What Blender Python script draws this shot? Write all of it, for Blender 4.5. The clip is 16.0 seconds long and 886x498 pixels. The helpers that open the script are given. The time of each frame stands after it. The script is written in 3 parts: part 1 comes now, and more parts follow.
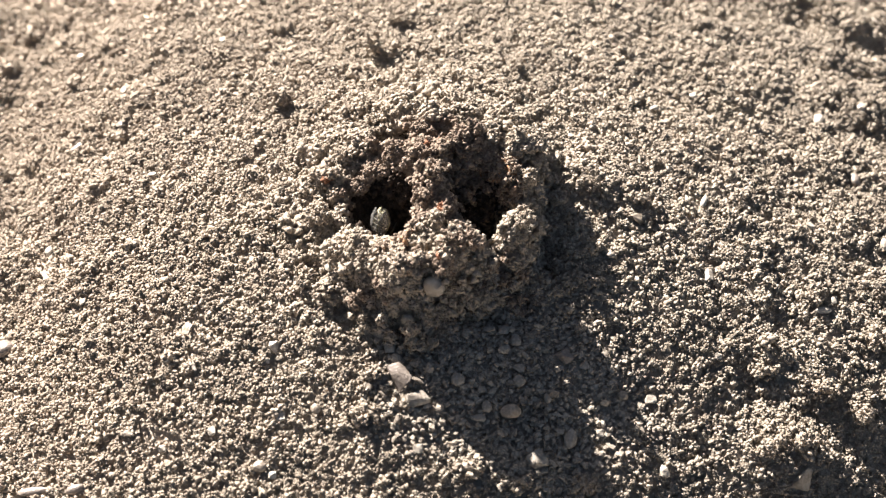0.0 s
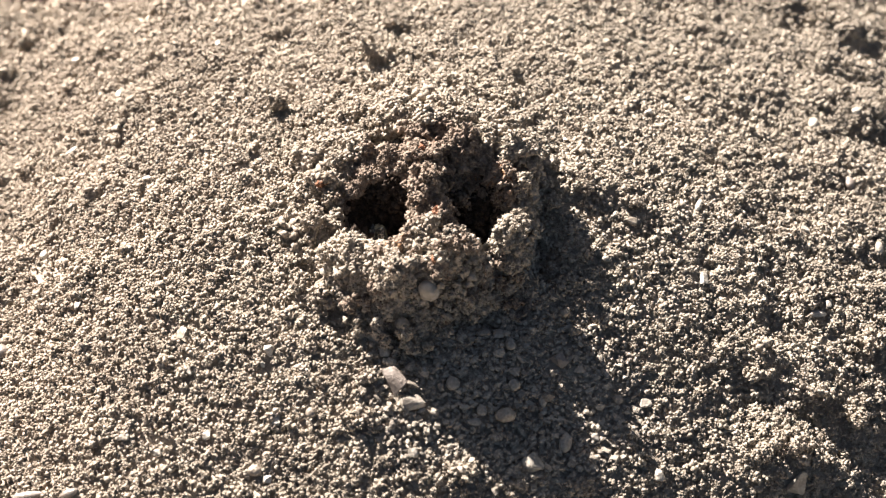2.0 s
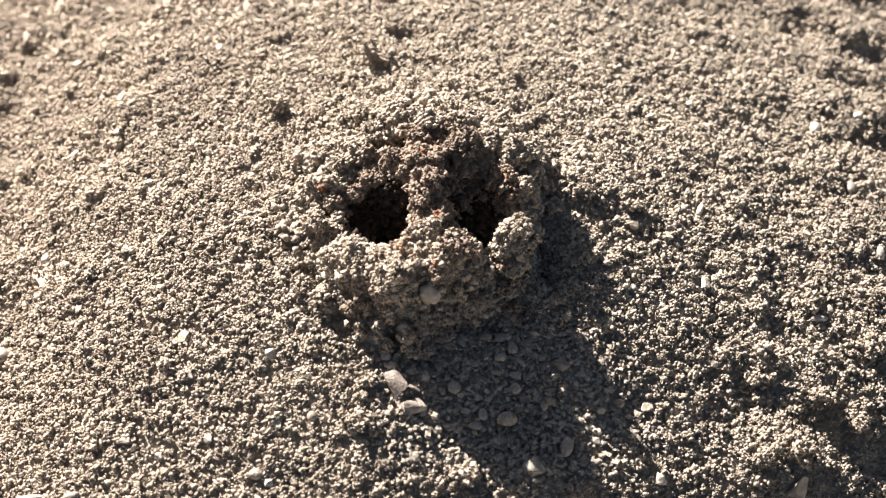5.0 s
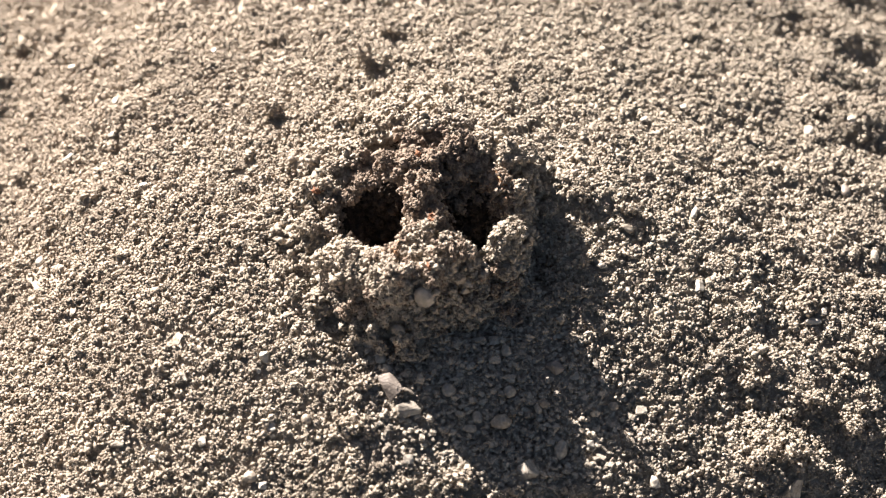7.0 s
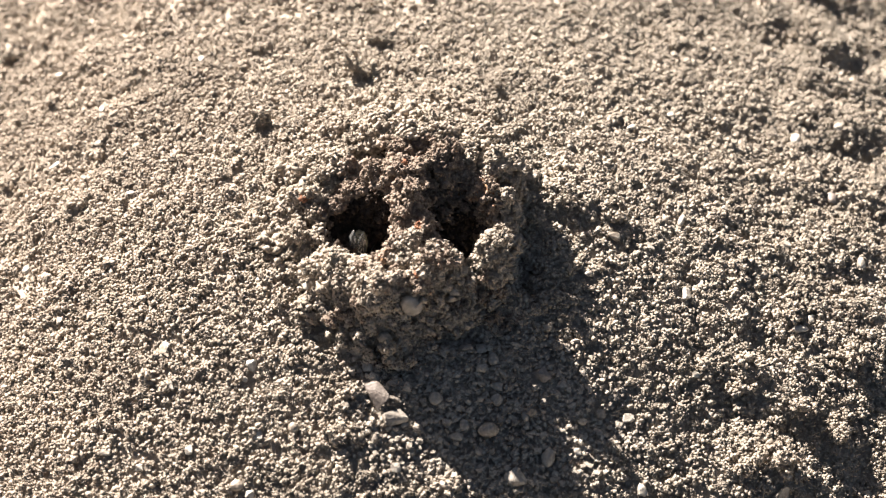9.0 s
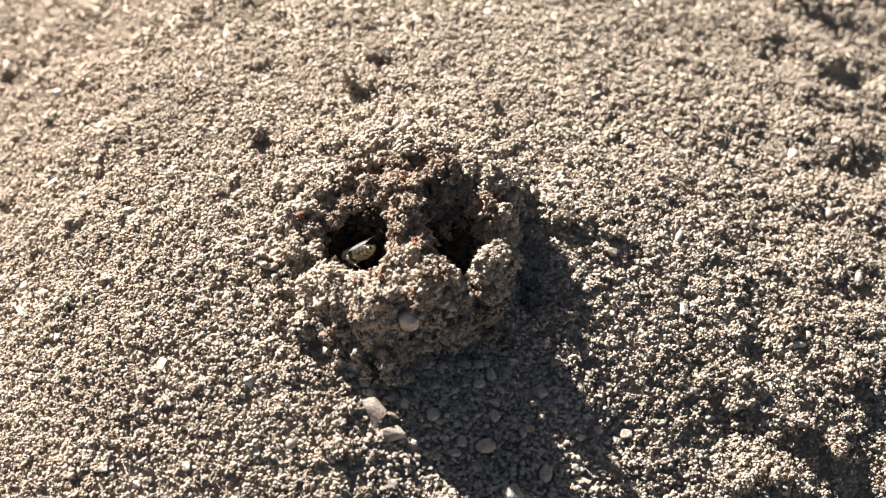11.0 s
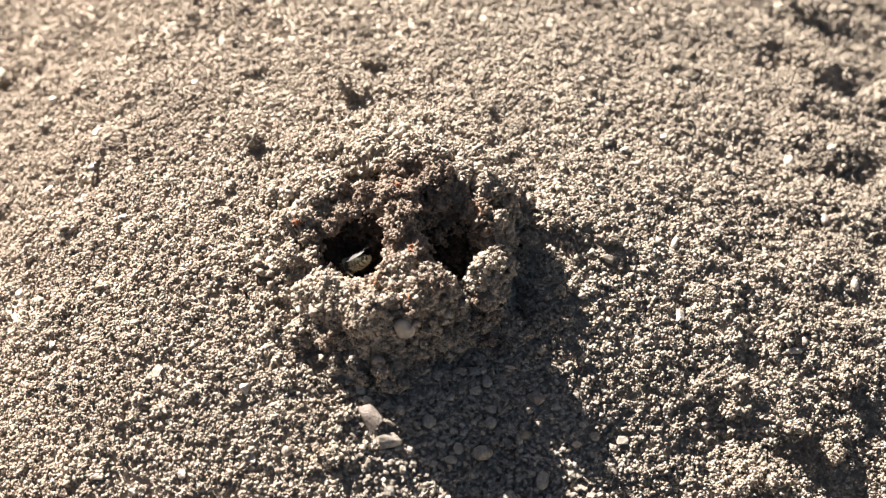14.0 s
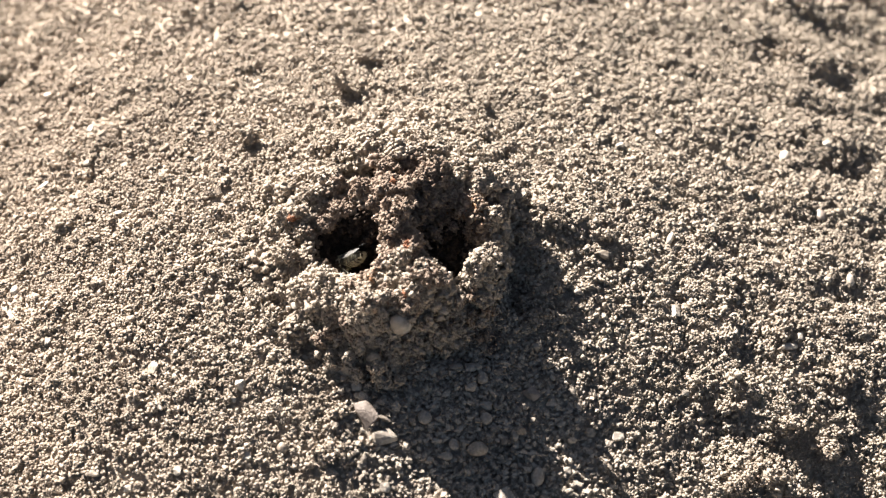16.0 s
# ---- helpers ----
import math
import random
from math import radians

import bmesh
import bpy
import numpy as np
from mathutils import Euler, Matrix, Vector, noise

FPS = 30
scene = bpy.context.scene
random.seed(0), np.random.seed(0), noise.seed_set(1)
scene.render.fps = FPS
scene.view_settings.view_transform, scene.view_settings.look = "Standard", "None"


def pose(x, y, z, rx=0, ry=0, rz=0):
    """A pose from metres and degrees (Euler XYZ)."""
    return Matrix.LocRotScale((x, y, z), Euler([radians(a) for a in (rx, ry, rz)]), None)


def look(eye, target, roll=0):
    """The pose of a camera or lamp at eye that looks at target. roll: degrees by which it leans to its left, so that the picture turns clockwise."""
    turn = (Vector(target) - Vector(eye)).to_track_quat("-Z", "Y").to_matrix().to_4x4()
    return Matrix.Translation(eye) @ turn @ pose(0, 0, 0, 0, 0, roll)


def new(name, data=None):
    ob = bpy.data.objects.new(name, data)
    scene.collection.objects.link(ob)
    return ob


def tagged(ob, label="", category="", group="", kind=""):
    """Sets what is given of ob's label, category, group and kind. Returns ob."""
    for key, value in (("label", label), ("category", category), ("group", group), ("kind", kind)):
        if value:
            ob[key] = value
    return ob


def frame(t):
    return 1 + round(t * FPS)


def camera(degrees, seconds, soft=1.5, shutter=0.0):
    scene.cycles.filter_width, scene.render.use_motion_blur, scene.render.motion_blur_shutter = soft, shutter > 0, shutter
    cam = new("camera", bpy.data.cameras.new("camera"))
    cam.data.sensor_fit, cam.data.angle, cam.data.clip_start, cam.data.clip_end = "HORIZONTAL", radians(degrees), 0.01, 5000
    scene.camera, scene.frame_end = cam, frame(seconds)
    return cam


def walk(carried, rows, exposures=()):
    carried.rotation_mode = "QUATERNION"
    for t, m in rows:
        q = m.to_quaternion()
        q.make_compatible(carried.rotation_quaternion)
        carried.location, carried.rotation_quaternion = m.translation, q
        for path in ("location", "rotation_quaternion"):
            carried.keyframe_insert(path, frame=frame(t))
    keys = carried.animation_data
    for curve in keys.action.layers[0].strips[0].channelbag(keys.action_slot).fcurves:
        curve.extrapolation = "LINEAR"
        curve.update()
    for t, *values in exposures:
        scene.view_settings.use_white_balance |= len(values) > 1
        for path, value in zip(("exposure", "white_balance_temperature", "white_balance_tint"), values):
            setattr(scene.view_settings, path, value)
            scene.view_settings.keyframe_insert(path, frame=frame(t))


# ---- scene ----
cam = camera(30.0, 16.0, soft=1.3)
MM = 0.001

# The camera is held in the hand, 0.29 m from the nest, and looks 52 degrees down on it.
EYE = (0.012, -0.18814, 0.22957)
TILT = -52.0
# seconds; drift right, up and back in millimetres; turn about those axes in degrees
DRIFT = [
    (0, 0.000, 0.000, 0.000, 0.000, 0.000, 0.000),
    (0.5, 0.063, -0.297, 0.209, 0.113, -0.016, -0.001),
    (1, 0.357, -0.326, 0.071, 0.177, -0.036, -0.010),
    (1.5, 0.124, -0.010, 0.073, 0.124, -0.027, 0.014),
    (2, 0.174, 0.250, 0.036, 0.084, -0.138, -0.017),
    (2.5, -0.033, -0.108, 0.145, 0.102, -0.063, -0.035),
    (3, 0.050, -0.405, 0.112, 0.133, -0.072, -0.004),
    (3.5, -0.039, -0.087, 0.238, 0.166, -0.053, 0.020),
    (4, -0.070, -0.006, 0.005, 0.240, -0.068, -0.009),
    (6.5, 0.338, -0.037, 0.249, 0.282, -0.185, 0.173),
    (7, 0.353, -0.326, 0.247, 0.433, -0.249, 0.069),
    (7.5, 0.537, 0.038, 0.219, 0.457, -0.327, 0.130),
    (8, 0.756, -0.013, 0.210, 0.579, -0.464, 0.034),
    (8.5, 1.006, 0.025, 0.185, 0.625, -0.566, 0.000),
    (9, 0.900, -0.246, 0.254, 0.697, -0.589, 0.005),
    (9.5, 1.136, -0.029, 0.300, 0.746, -0.631, -0.042),
    (10, 1.220, 0.040, 0.289, 0.916, -0.582, -0.030),
    (12.5, 1.259, 0.081, 0.266, 1.301, -0.668, -0.129),
    (13, 1.338, 0.083, 0.222, 1.244, -0.623, -0.115),
    (13.5, 1.401, -0.250, 0.261, 1.377, -0.640, -0.124),
    (14, 1.398, -0.024, 0.148, 1.442, -0.720, -0.151),
    (14.5, 1.595, 0.207, 0.206, 1.418, -0.726, -0.173),
    (15, 1.492, 0.047, -0.020, 1.420, -0.827, -0.192),
    (15.5, 1.556, 0.285, 0.050, 1.349, -0.872, -0.201),
    (16, 1.615, 0.246, -0.004, 1.255, -0.833, -0.226),
]
BASE = pose(*EYE, 90 + TILT)
walk(cam, [(t, BASE @ pose(x * MM, y * MM, z * MM, a, b, c)) for t, x, y, z, a, b, c in DRIFT])
cam.data.dof.use_dof = True
cam.data.dof.focus_distance = 0.294
cam.data.dof.aperture_fstop = 19.0

# ---- light ----
SUN_AZ, SUN_EL = -35.0, 32.5  # degrees from the far side towards the left; above the horizon
sun_way = Vector((math.sin(radians(SUN_AZ)) * math.cos(radians(SUN_EL)), math.cos(radians(SUN_AZ)) * math.cos(radians(SUN_EL)), math.sin(radians(SUN_EL))))
sun = new("sun", bpy.data.lights.new("sun", "SUN"))
sun.data.energy, sun.data.angle, sun.data.color = 6.2, radians(0.53), (1.0, 0.935, 0.872)
sun.matrix_world = look(sun_way * 3, (0, 0, 0))
world = bpy.data.worlds.new("world")
scene.world = world
world.use_nodes = True
sky = world.node_tree.nodes.new("ShaderNodeTexSky")
sky.sky_type, sky.sun_disc = "NISHITA", False
sky.air_density, sky.dust_density, sky.ozone_density = 1.0, 2.5, 0.8
sky.sun_elevation, sky.sun_rotation = radians(SUN_EL), radians(SUN_AZ)
backing = world.node_tree.nodes["Background"]
backing.inputs["Strength"].default_value = 0.0200
world.node_tree.links.new(sky.outputs[0], backing.inputs["Color"])
scene.view_settings.exposure = 1.93

# ---- the ground's shape, in millimetres; the nest's shaft opens at the origin ----
TABLES = {}


def value_noise(x, y, cell, seed):
    """Smooth random heights from -1 to 1 on a lattice of that cell."""
    if seed not in TABLES:
        TABLES[seed] = np.random.RandomState(seed).uniform(-1, 1, (256, 256))
    table = TABLES[seed]
    u, v = np.asarray(x, float) / cell, np.asarray(y, float) / cell
    i, j = np.floor(u).astype(int), np.floor(v).astype(int)
    a, b = u - i, v - j
    a, b = a * a * (3 - 2 * a), b * b * (3 - 2 * b)
    i, j, k, l = i & 255, j & 255, (i + 1) & 255, (j + 1) & 255
    return (table[i, j] * (1 - a) + table[k, j] * a) * (1 - b) + (table[i, l] * (1 - a) + table[k, l] * a) * b


def step(a, b, v):
    v = np.clip((v - a) / (b - a), 0, 1)
    return v * v * (3 - 2 * v)


def swell(x, y, cx, cy, rx, ry, turn=0.0, power=2.0):
    """A rounded hump of height 1, rx by ry wide."""
    c, s = math.cos(radians(turn)), math.sin(radians(turn))
    u, v = ((x - cx) * c + (y - cy) * s) / rx, (-(x - cx) * s + (y - cy) * c) / ry
    return np.exp(-((u * u + v * v) ** (power / 2)))


def dome(x, y):
    """The flat cone of thrown-out soil."""
    dx, dy = x - 12.0, y - 6.0
    r2 = dx * dx + dy * dy + 1e-6
    slope = (np.where(dx < 0, 0.20, 0.30) * dx * dx + np.where(dy < 0, 0.35 + 0.17 * step(-20, 40, dx), 0.22) * dy * dy) / r2
    h = 2 - slope * (np.sqrt(r2 + 900.0) - 30.0)
    h = h - 0.006 * np.clip(-34 - x, 0, 40) ** 2 - 1.7 * swell(x, y, 45, -30, 20, 20)
    a, b = -h, 34.0
    m = np.minimum(a, b)
    return -(m - 3 * np.log(np.exp(-(a - m) / 3) + np.exp(-(b - m) / 3)))


def turret(x, y):
    """The raised, crumbling collar round the shaft: steep towards the front and the right, running out gently behind."""
    dx, dy = x - 10.0, y - 0.5
    far = np.hypot(dx, dy) + 1e-6
    face = (dx * 0.62 - dy * 0.78) / far
    u, v = np.abs(dx) / np.where(dx > 0, 18.2 + 1.2 * step(2, 9, dy), 18.5), np.abs(dy) / np.where(dy > 0, 23.0, 22.6 - 7.4 * step(1, 12, dx))
    r = (u ** 2.6 + v ** 2.6) ** (1 / 2.6)
    r = r + 0.10 * value_noise(x, y, 8.0, 31) + 0.14 * value_noise(x, y, 4.2, 33) + 0.09 * value_noise(x, y, 2.2, 32)
    soft = 1.05 - 0.83 * step(-0.6, 0.35, face)
    return 8.6 * step(1.04 + soft * 0.5, 1.04 - soft * 0.6, r)


def ground_z(x, y):
    x, y = np.asarray(x, float), np.asarray(y, float)
    near = step(260, 120, np.hypot(x - 12, y))
    h = dome(x, y) + turret(x, y)
    # the collar's crown: ridge between shaft and hollow, front lip, right rim
    h = h + 2.0 * swell(x, y, 9.6, 1.5, 2.2, 5.0, 0)
    h = h - 2.4 * swell(x, y, 3, -14.5, 9, 4.0, -4, 3) + 2.2 * swell(x, y, 14.5, -13.5, 5.5, 3.2, 0, 3) + 1.2 * swell(x, y, 7, -20.0, 11, 2.3, 5, 3) + 1.6 * swell(x, y, 14.5, -16.5, 6, 3.0, 15, 3)
    h = h + 0.7 * swell(x, y, 24.8, 8.5, 4.6, 3.4, -8) - 4.4 * step(17.5, 23.5, x) * step(7, -3, y) * step(-17, -10, y) * step(36, 28, x)
    h = h + 7.0 * swell(x, y, 23.5, -11.4, 2.1, 3.0, 0, 3) + 2.2 * swell(x, y, 26.8, -10.0, 2.6, 3.8)
    h = h - 0.9 * swell(x, y, 2.5, 6.3, 4, 2.0)
    h = h + 1.4 * swell(x, y, 17, 8.5, 7, 3)
    # crumbling surface of the collar, broken by narrow clefts
    crown = swell(x, y, 8, 4, 29, 27, 0, 4)
    cleft = np.clip(0.22 - np.abs(value_noise(x, y, 5.5, 23)), 0, 1) / 0.22
    h = h + crown * (1.7 * value_noise(x, y, 4.5, 21) + 1.9 * value_noise(x, y, 2.6, 22) + 0.9 * value_noise(x, y, 1.5, 26) - 2.6 * cleft)
    front = swell(x, y, 12, -18, 21, 7, 0, 3)
    h = h + front * (2.3 * value_noise(x, y, 4.3, 24) + 1.0 * value_noise(x, y, 2.2, 25))
    # shaft, hollow beside it with its gap to the front, small pit behind
    h = h - 18.0 * swell(x, y, 3.0, -6.0, 4.6, 5.6, 0, 8) - 1.8 * swell(x, y, -6, 0.5, 3.5, 4.0)
    h = h - 6.4 * swell(x, y, 0.1, -4.2, 7.4, 7.2, 0, 4)
    h = h - 9.6 * swell(x + 1.6 * value_noise(x, y, 3.1, 51), y + 1.6 * value_noise(x, y, 3.1, 52), 18.0, -2.5, 6.6, 7.6, 10, 4)
    h = h - 3.0 * swell(x, y, 20.2, -10.5, 1.9, 4.6, -6, 3)
    h = h - 9.0 * swell(x, y, 3.4, 11.0, 4.2, 4.6, 0, 4)
    # humps and dips of the flank on the right
    h = h + 2.6 * swell(x, y, 40, 8, 7, 4, -20)
    h = h + 1.9 * swell(x, y, 70, -38, 9, 6, 10, 3) - 5.0 * swell(x, y, 80, -47.5, 9, 5) - 2.5 * swell(x, y, 90, -38, 4, 7)
    h = h + 0.8 * swell(x, y, 48, -37.5, 9, 2.3, 5) + 1.5 * swell(x, y, 27, -46.5, 12, 3.5, 4)
    # narrow furrows down the right flank
    h = h - 1.3 * swell(x, y, 60.5 + 1.5 * value_noise(x, y, 5.0, 61), -10, 2.4, 15, 2) - 1.3 * swell(x, y, 73.0 + 1.5 * value_noise(x, y, 5.0, 62), -8, 2.4, 13, 3)
    h = h - 1.2 * swell(x, y, 67.0 + 1.5 * value_noise(x, y, 5.0, 63), -30, 2.2, 9, 2)
    rough = 0.5 + 0.55 * step(38, 80, x) + 0.5 * step(18, 45, x) * step(-20, -38, y) + 1.5 * step(-40, -75, x - 0.35 * y)
    rough = rough + 0.5 * step(70, 100, x) * step(15, 45, y) + 0.7 * step(74, 96, x)
    h = h + rough * (0.8 * value_noise(x, y, 11.0, 3) + 0.65 * value_noise(x, y, 5.5, 4)) * near
    loose = 0.5 + 0.5 * step(10, 60, x + 0.4 * y)
    h = h + loose * (0.34 * value_noise(x, y, 3.4, 9) + 0.30 * value_noise(x, y, 1.9, 5)) * near
    return h + (1 - near) * (9 * value_noise(x, y, 170.0, 7) + 3 * value_noise(x, y, 60.0, 8))


# ---- materials ----
def soil(name, dark, light, bump=0.7, rough=0.95, spots=(0.47, 0.41, 0.335), mixed=0.27):
    mat = bpy.data.materials.new(name)
    mat.use_nodes = True
    nodes, links = mat.node_tree.nodes, mat.node_tree.links
    bsdf = nodes["Principled BSDF"]
    bsdf.inputs["Roughness"].default_value = rough
    bsdf.inputs["Specular IOR Level"].default_value = 0.25
    geo, co = nodes.new("ShaderNodeNewGeometry"), nodes.new("ShaderNodeTexCoord")
    coarse, fine = nodes.new("ShaderNodeTexNoise"), nodes.new("ShaderNodeTexNoise")
    coarse.inputs["Scale"].default_value, coarse.inputs["Detail"].default_value = 90.0, 4.0
    fine.inputs["Scale"].default_value, fine.inputs["Detail"].default_value = 3200.0, 3.0
    for n in (coarse, fine):
        links.new(co.outputs["Object"], n.inputs["Vector"])
    blend = nodes.new("ShaderNodeMath")
    blend.operation = "MULTIPLY_ADD"
    links.new(geo.outputs["Random Per Island"], blend.inputs[0])
    blend.inputs[1].default_value = mixed
    half = nodes.new("ShaderNodeMath")
    half.operation = "MULTIPLY"
    links.new(coarse.outputs["Fac"], half.inputs[0])
    half.inputs[1].default_value = 0.6
    links.new(half.outputs[0], blend.inputs[2])
    ramp = nodes.new("ShaderNodeValToRGB")
    ramp.color_ramp.elements[0].position, ramp.color_ramp.elements[0].color = 0.2, (*dark, 1)
    ramp.color_ramp.elements[1].position, ramp.color_ramp.elements[1].color = 0.58, (*light, 1)
    spot = ramp.color_ramp.elements.new(0.66)
    spot.color = (*spots, 1)
    links.new(blend.outputs[0], ramp.inputs["Fac"])
    tone = nodes.new("ShaderNodeMix")
    tone.data_type, tone.blend_type = "RGBA", "MULTIPLY"
    tone.inputs["Factor"].default_value = 1.0
    grain = nodes.new("ShaderNodeValToRGB")
    grain.color_ramp.elements[0].position, grain.color_ramp.elements[0].color = 0.3, (0.72, 0.70, 0.68, 1)
    grain.color_ramp.elements[1].position, grain.color_ramp.elements[1].color = 0.65, (1.08, 1.08, 1.08, 1)
    links.new(fine.outputs["Fac"], grain.inputs["Fac"])
    links.new(ramp.outputs["Color"], tone.inputs["A"])
    links.new(grain.outputs["Color"], tone.inputs["B"])
    # the soil is a little redder towards the left flank of the mound
    axes, side = nodes.new("ShaderNodeSeparateXYZ"), nodes.new("ShaderNodeMapRange")
    links.new(co.outputs["Object"], axes.inputs["Vector"])
    links.new(axes.outputs["X"], side.inputs["Value"])
    side.inputs["From Min"].default_value, side.inputs["From Max"].default_value = 0.03, -0.06
    ruddy = nodes.new("ShaderNodeMix")
    ruddy.data_type, ruddy.blend_type = "RGBA", "MULTIPLY"
    ruddy.inputs["B"].default_value = (1.03, 1.0, 0.985, 1)
    links.new(side.outputs["Result"], ruddy.inputs["Factor"])
    links.new(tone.outputs["Result"], ruddy.inputs["A"])
    links.new(ruddy.outputs["Result"], bsdf.inputs["Base Color"])
    relief = nodes.new("ShaderNodeBump")
    relief.inputs["Strength"].default_value, relief.inputs["Distance"].default_value = bump, 0.0004
    links.new(fine.outputs["Fac"], relief.inputs["Height"])
    links.new(relief.outputs["Normal"], bsdf.inputs["Normal"])
    return mat


def mineral(name, colour, second, rough=0.45, through_light=0.0, scale=500.0):
    mat = bpy.data.materials.new(name)
    mat.use_nodes = True
    nodes, links = mat.node_tree.nodes, mat.node_tree.links
    bsdf = nodes["Principled BSDF"]
    bsdf.inputs["Roughness"].default_value = rough
    bsdf.inputs["Transmission Weight"].default_value = through_light
    co, speck, cloud = nodes.new("ShaderNodeTexCoord"), nodes.new("ShaderNodeTexNoise"), nodes.new("ShaderNodeTexNoise")
    speck.inputs["Scale"].default_value, speck.inputs["Detail"].default_value = scale * 4, 4.0
    cloud.inputs["Scale"].default_value, cloud.inputs["Detail"].default_value = scale, 2.0
    for n in (speck, cloud):
        links.new(co.outputs["Object"], n.inputs["Vector"])
    ramp = nodes.new("ShaderNodeValToRGB")
    ramp.color_ramp.elements[0].position, ramp.color_ramp.elements[0].color = 0.42, (*second, 1)
    ramp.color_ramp.elements[1].position, ramp.color_ramp.elements[1].color = 0.58, (*colour, 1)
    mixed = nodes.new("ShaderNodeMath")
    mixed.operation = "ADD"
    lower = nodes.new("ShaderNodeMath")
    lower.operation = "MULTIPLY_ADD"
    lower.inputs[1].default_value, lower.inputs[2].default_value = 0.5, 0.0
    links.new(speck.outputs["Fac"], lower.inputs[0])
    half = nodes.new("ShaderNodeMath")
    half.operation = "MULTIPLY"
    half.inputs[1].default_value = 0.5
    links.new(cloud.outputs["Fac"], half.inputs[0])
    links.new(lower.outputs[0], mixed.inputs[0])
    links.new(half.outputs[0], mixed.inputs[1])
    links.new(mixed.outputs[0], ramp.inputs["Fac"])
    links.new(ramp.outputs["Color"], bsdf.inputs["Base Color"])
    relief = nodes.new("ShaderNodeBump")
    relief.inputs["Strength"].default_value, relief.inputs["Distance"].default_value = 0.7, 0.00025
    links.new(speck.outputs["Fac"], relief.inputs["Height"])
    links.new(relief.outputs["Normal"], bsdf.inputs["Normal"])
    return mat


DRY = soil("dry_soil", (0.262, 0.222, 0.178), (0.412, 0.354, 0.288))
GRIT = soil("angular_grit", (0.17, 0.143, 0.118), (0.37, 0.322, 0.268), spots=(0.40, 0.35, 0.29), mixed=0.5)
MOIST = soil("moist_soil", (0.128, 0.094, 0.072), (0.32, 0.255, 0.202), spots=(0.36, 0.21, 0.12))
# near-black soil: the shade inside the burrow is put into its colour
SHADED = soil("shaded_burrow_soil", (0.028, 0.020, 0.015), (0.065, 0.047, 0.035), spots=(0.08, 0.056, 0.04))
RUST = soil("rusty_soil", (0.23, 0.105, 0.062), (0.38, 0.19, 0.115), spots=(0.40, 0.21, 0.13))

# ---- the ground: one sheet, fine round the nest, reaching to the horizon ----
def spread(low, high, pitch, far=60000.0):
    inner = np.arange(low, high + pitch / 2, pitch)
    out = pitch * 1.18 ** np.arange(1, 90)
    out = np.cumsum(out)
    out = out[: np.searchsorted(out, far) + 1]
    return np.concatenate([(low - out)[::-1], inner, high + out])


def mesh_object(name, verts, faces, material, smooth=True):
    """verts: n x 3 in metres; faces: m x 3 or m x 4."""
    me = bpy.data.meshes.new(name)
    n = faces.shape[1]
    me.vertices.add(len(verts))
    me.vertices.foreach_set("co", np.ascontiguousarray(verts, np.float32).ravel())
    me.loops.add(faces.size)
    me.loops.foreach_set("vertex_index", np.ascontiguousarray(faces, np.int32).ravel())
    me.polygons.add(len(faces))
    me.polygons.foreach_set("loop_start", np.arange(0, faces.size, n, dtype=np.int32))
    me.polygons.foreach_set("use_smooth", np.full(len(faces), smooth))
    me.update(calc_edges=True)
    me.materials.append(material)
    return new(name, me)


def moist_share(x, y):
    """1 where freshly dug, damp soil lies: in and round the shaft."""
    d = np.hypot((x - 9) / 16.0, (y + 1) / 13.5) + 0.22 * value_noise(x, y, 5.0, 41) + 0.12 * value_noise(x, y, 1.6, 42)
    return d < 0.88


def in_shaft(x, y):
    """True in the bored shaft, at the bottom of the hollow and in the small pit, where shade is painted into the soil's
    colour.
    """
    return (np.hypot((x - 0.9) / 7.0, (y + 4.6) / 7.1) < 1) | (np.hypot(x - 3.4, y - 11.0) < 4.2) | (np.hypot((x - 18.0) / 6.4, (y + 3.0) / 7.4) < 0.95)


def build_ground():
    xs, ys = spread(-94, 124, 0.85), spread(-62, 100, 0.85)
    gx, gy = np.meshgrid(xs, ys)
    verts = np.stack([gx, gy, ground_z(gx, gy) - 0.75], -1).reshape(-1, 3) * MM
    w = len(xs)
    i = (np.arange(len(ys) - 1)[:, None] * w + np.arange(w - 1)[None]).ravel()
    ground = mesh_object("ground", verts, np.stack([i, i + 1, i + w + 1, i + w], 1), DRY)
    ground.data.materials.append(MOIST)
    ground.data.materials.append(SHADED)
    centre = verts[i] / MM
    # index 2 paints the shade of shaft, hollow and pit onto the sheet
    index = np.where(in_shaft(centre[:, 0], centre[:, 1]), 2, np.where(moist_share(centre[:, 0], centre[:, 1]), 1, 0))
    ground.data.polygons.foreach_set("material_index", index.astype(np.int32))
    tagged(ground, "dry grey-brown crumbly soil heaped round a burrow", "ground", kind="structure")


# ---- crumbs of soil ----
STONES = []  # footprints of the pebbles, which loose crumbs do not cover


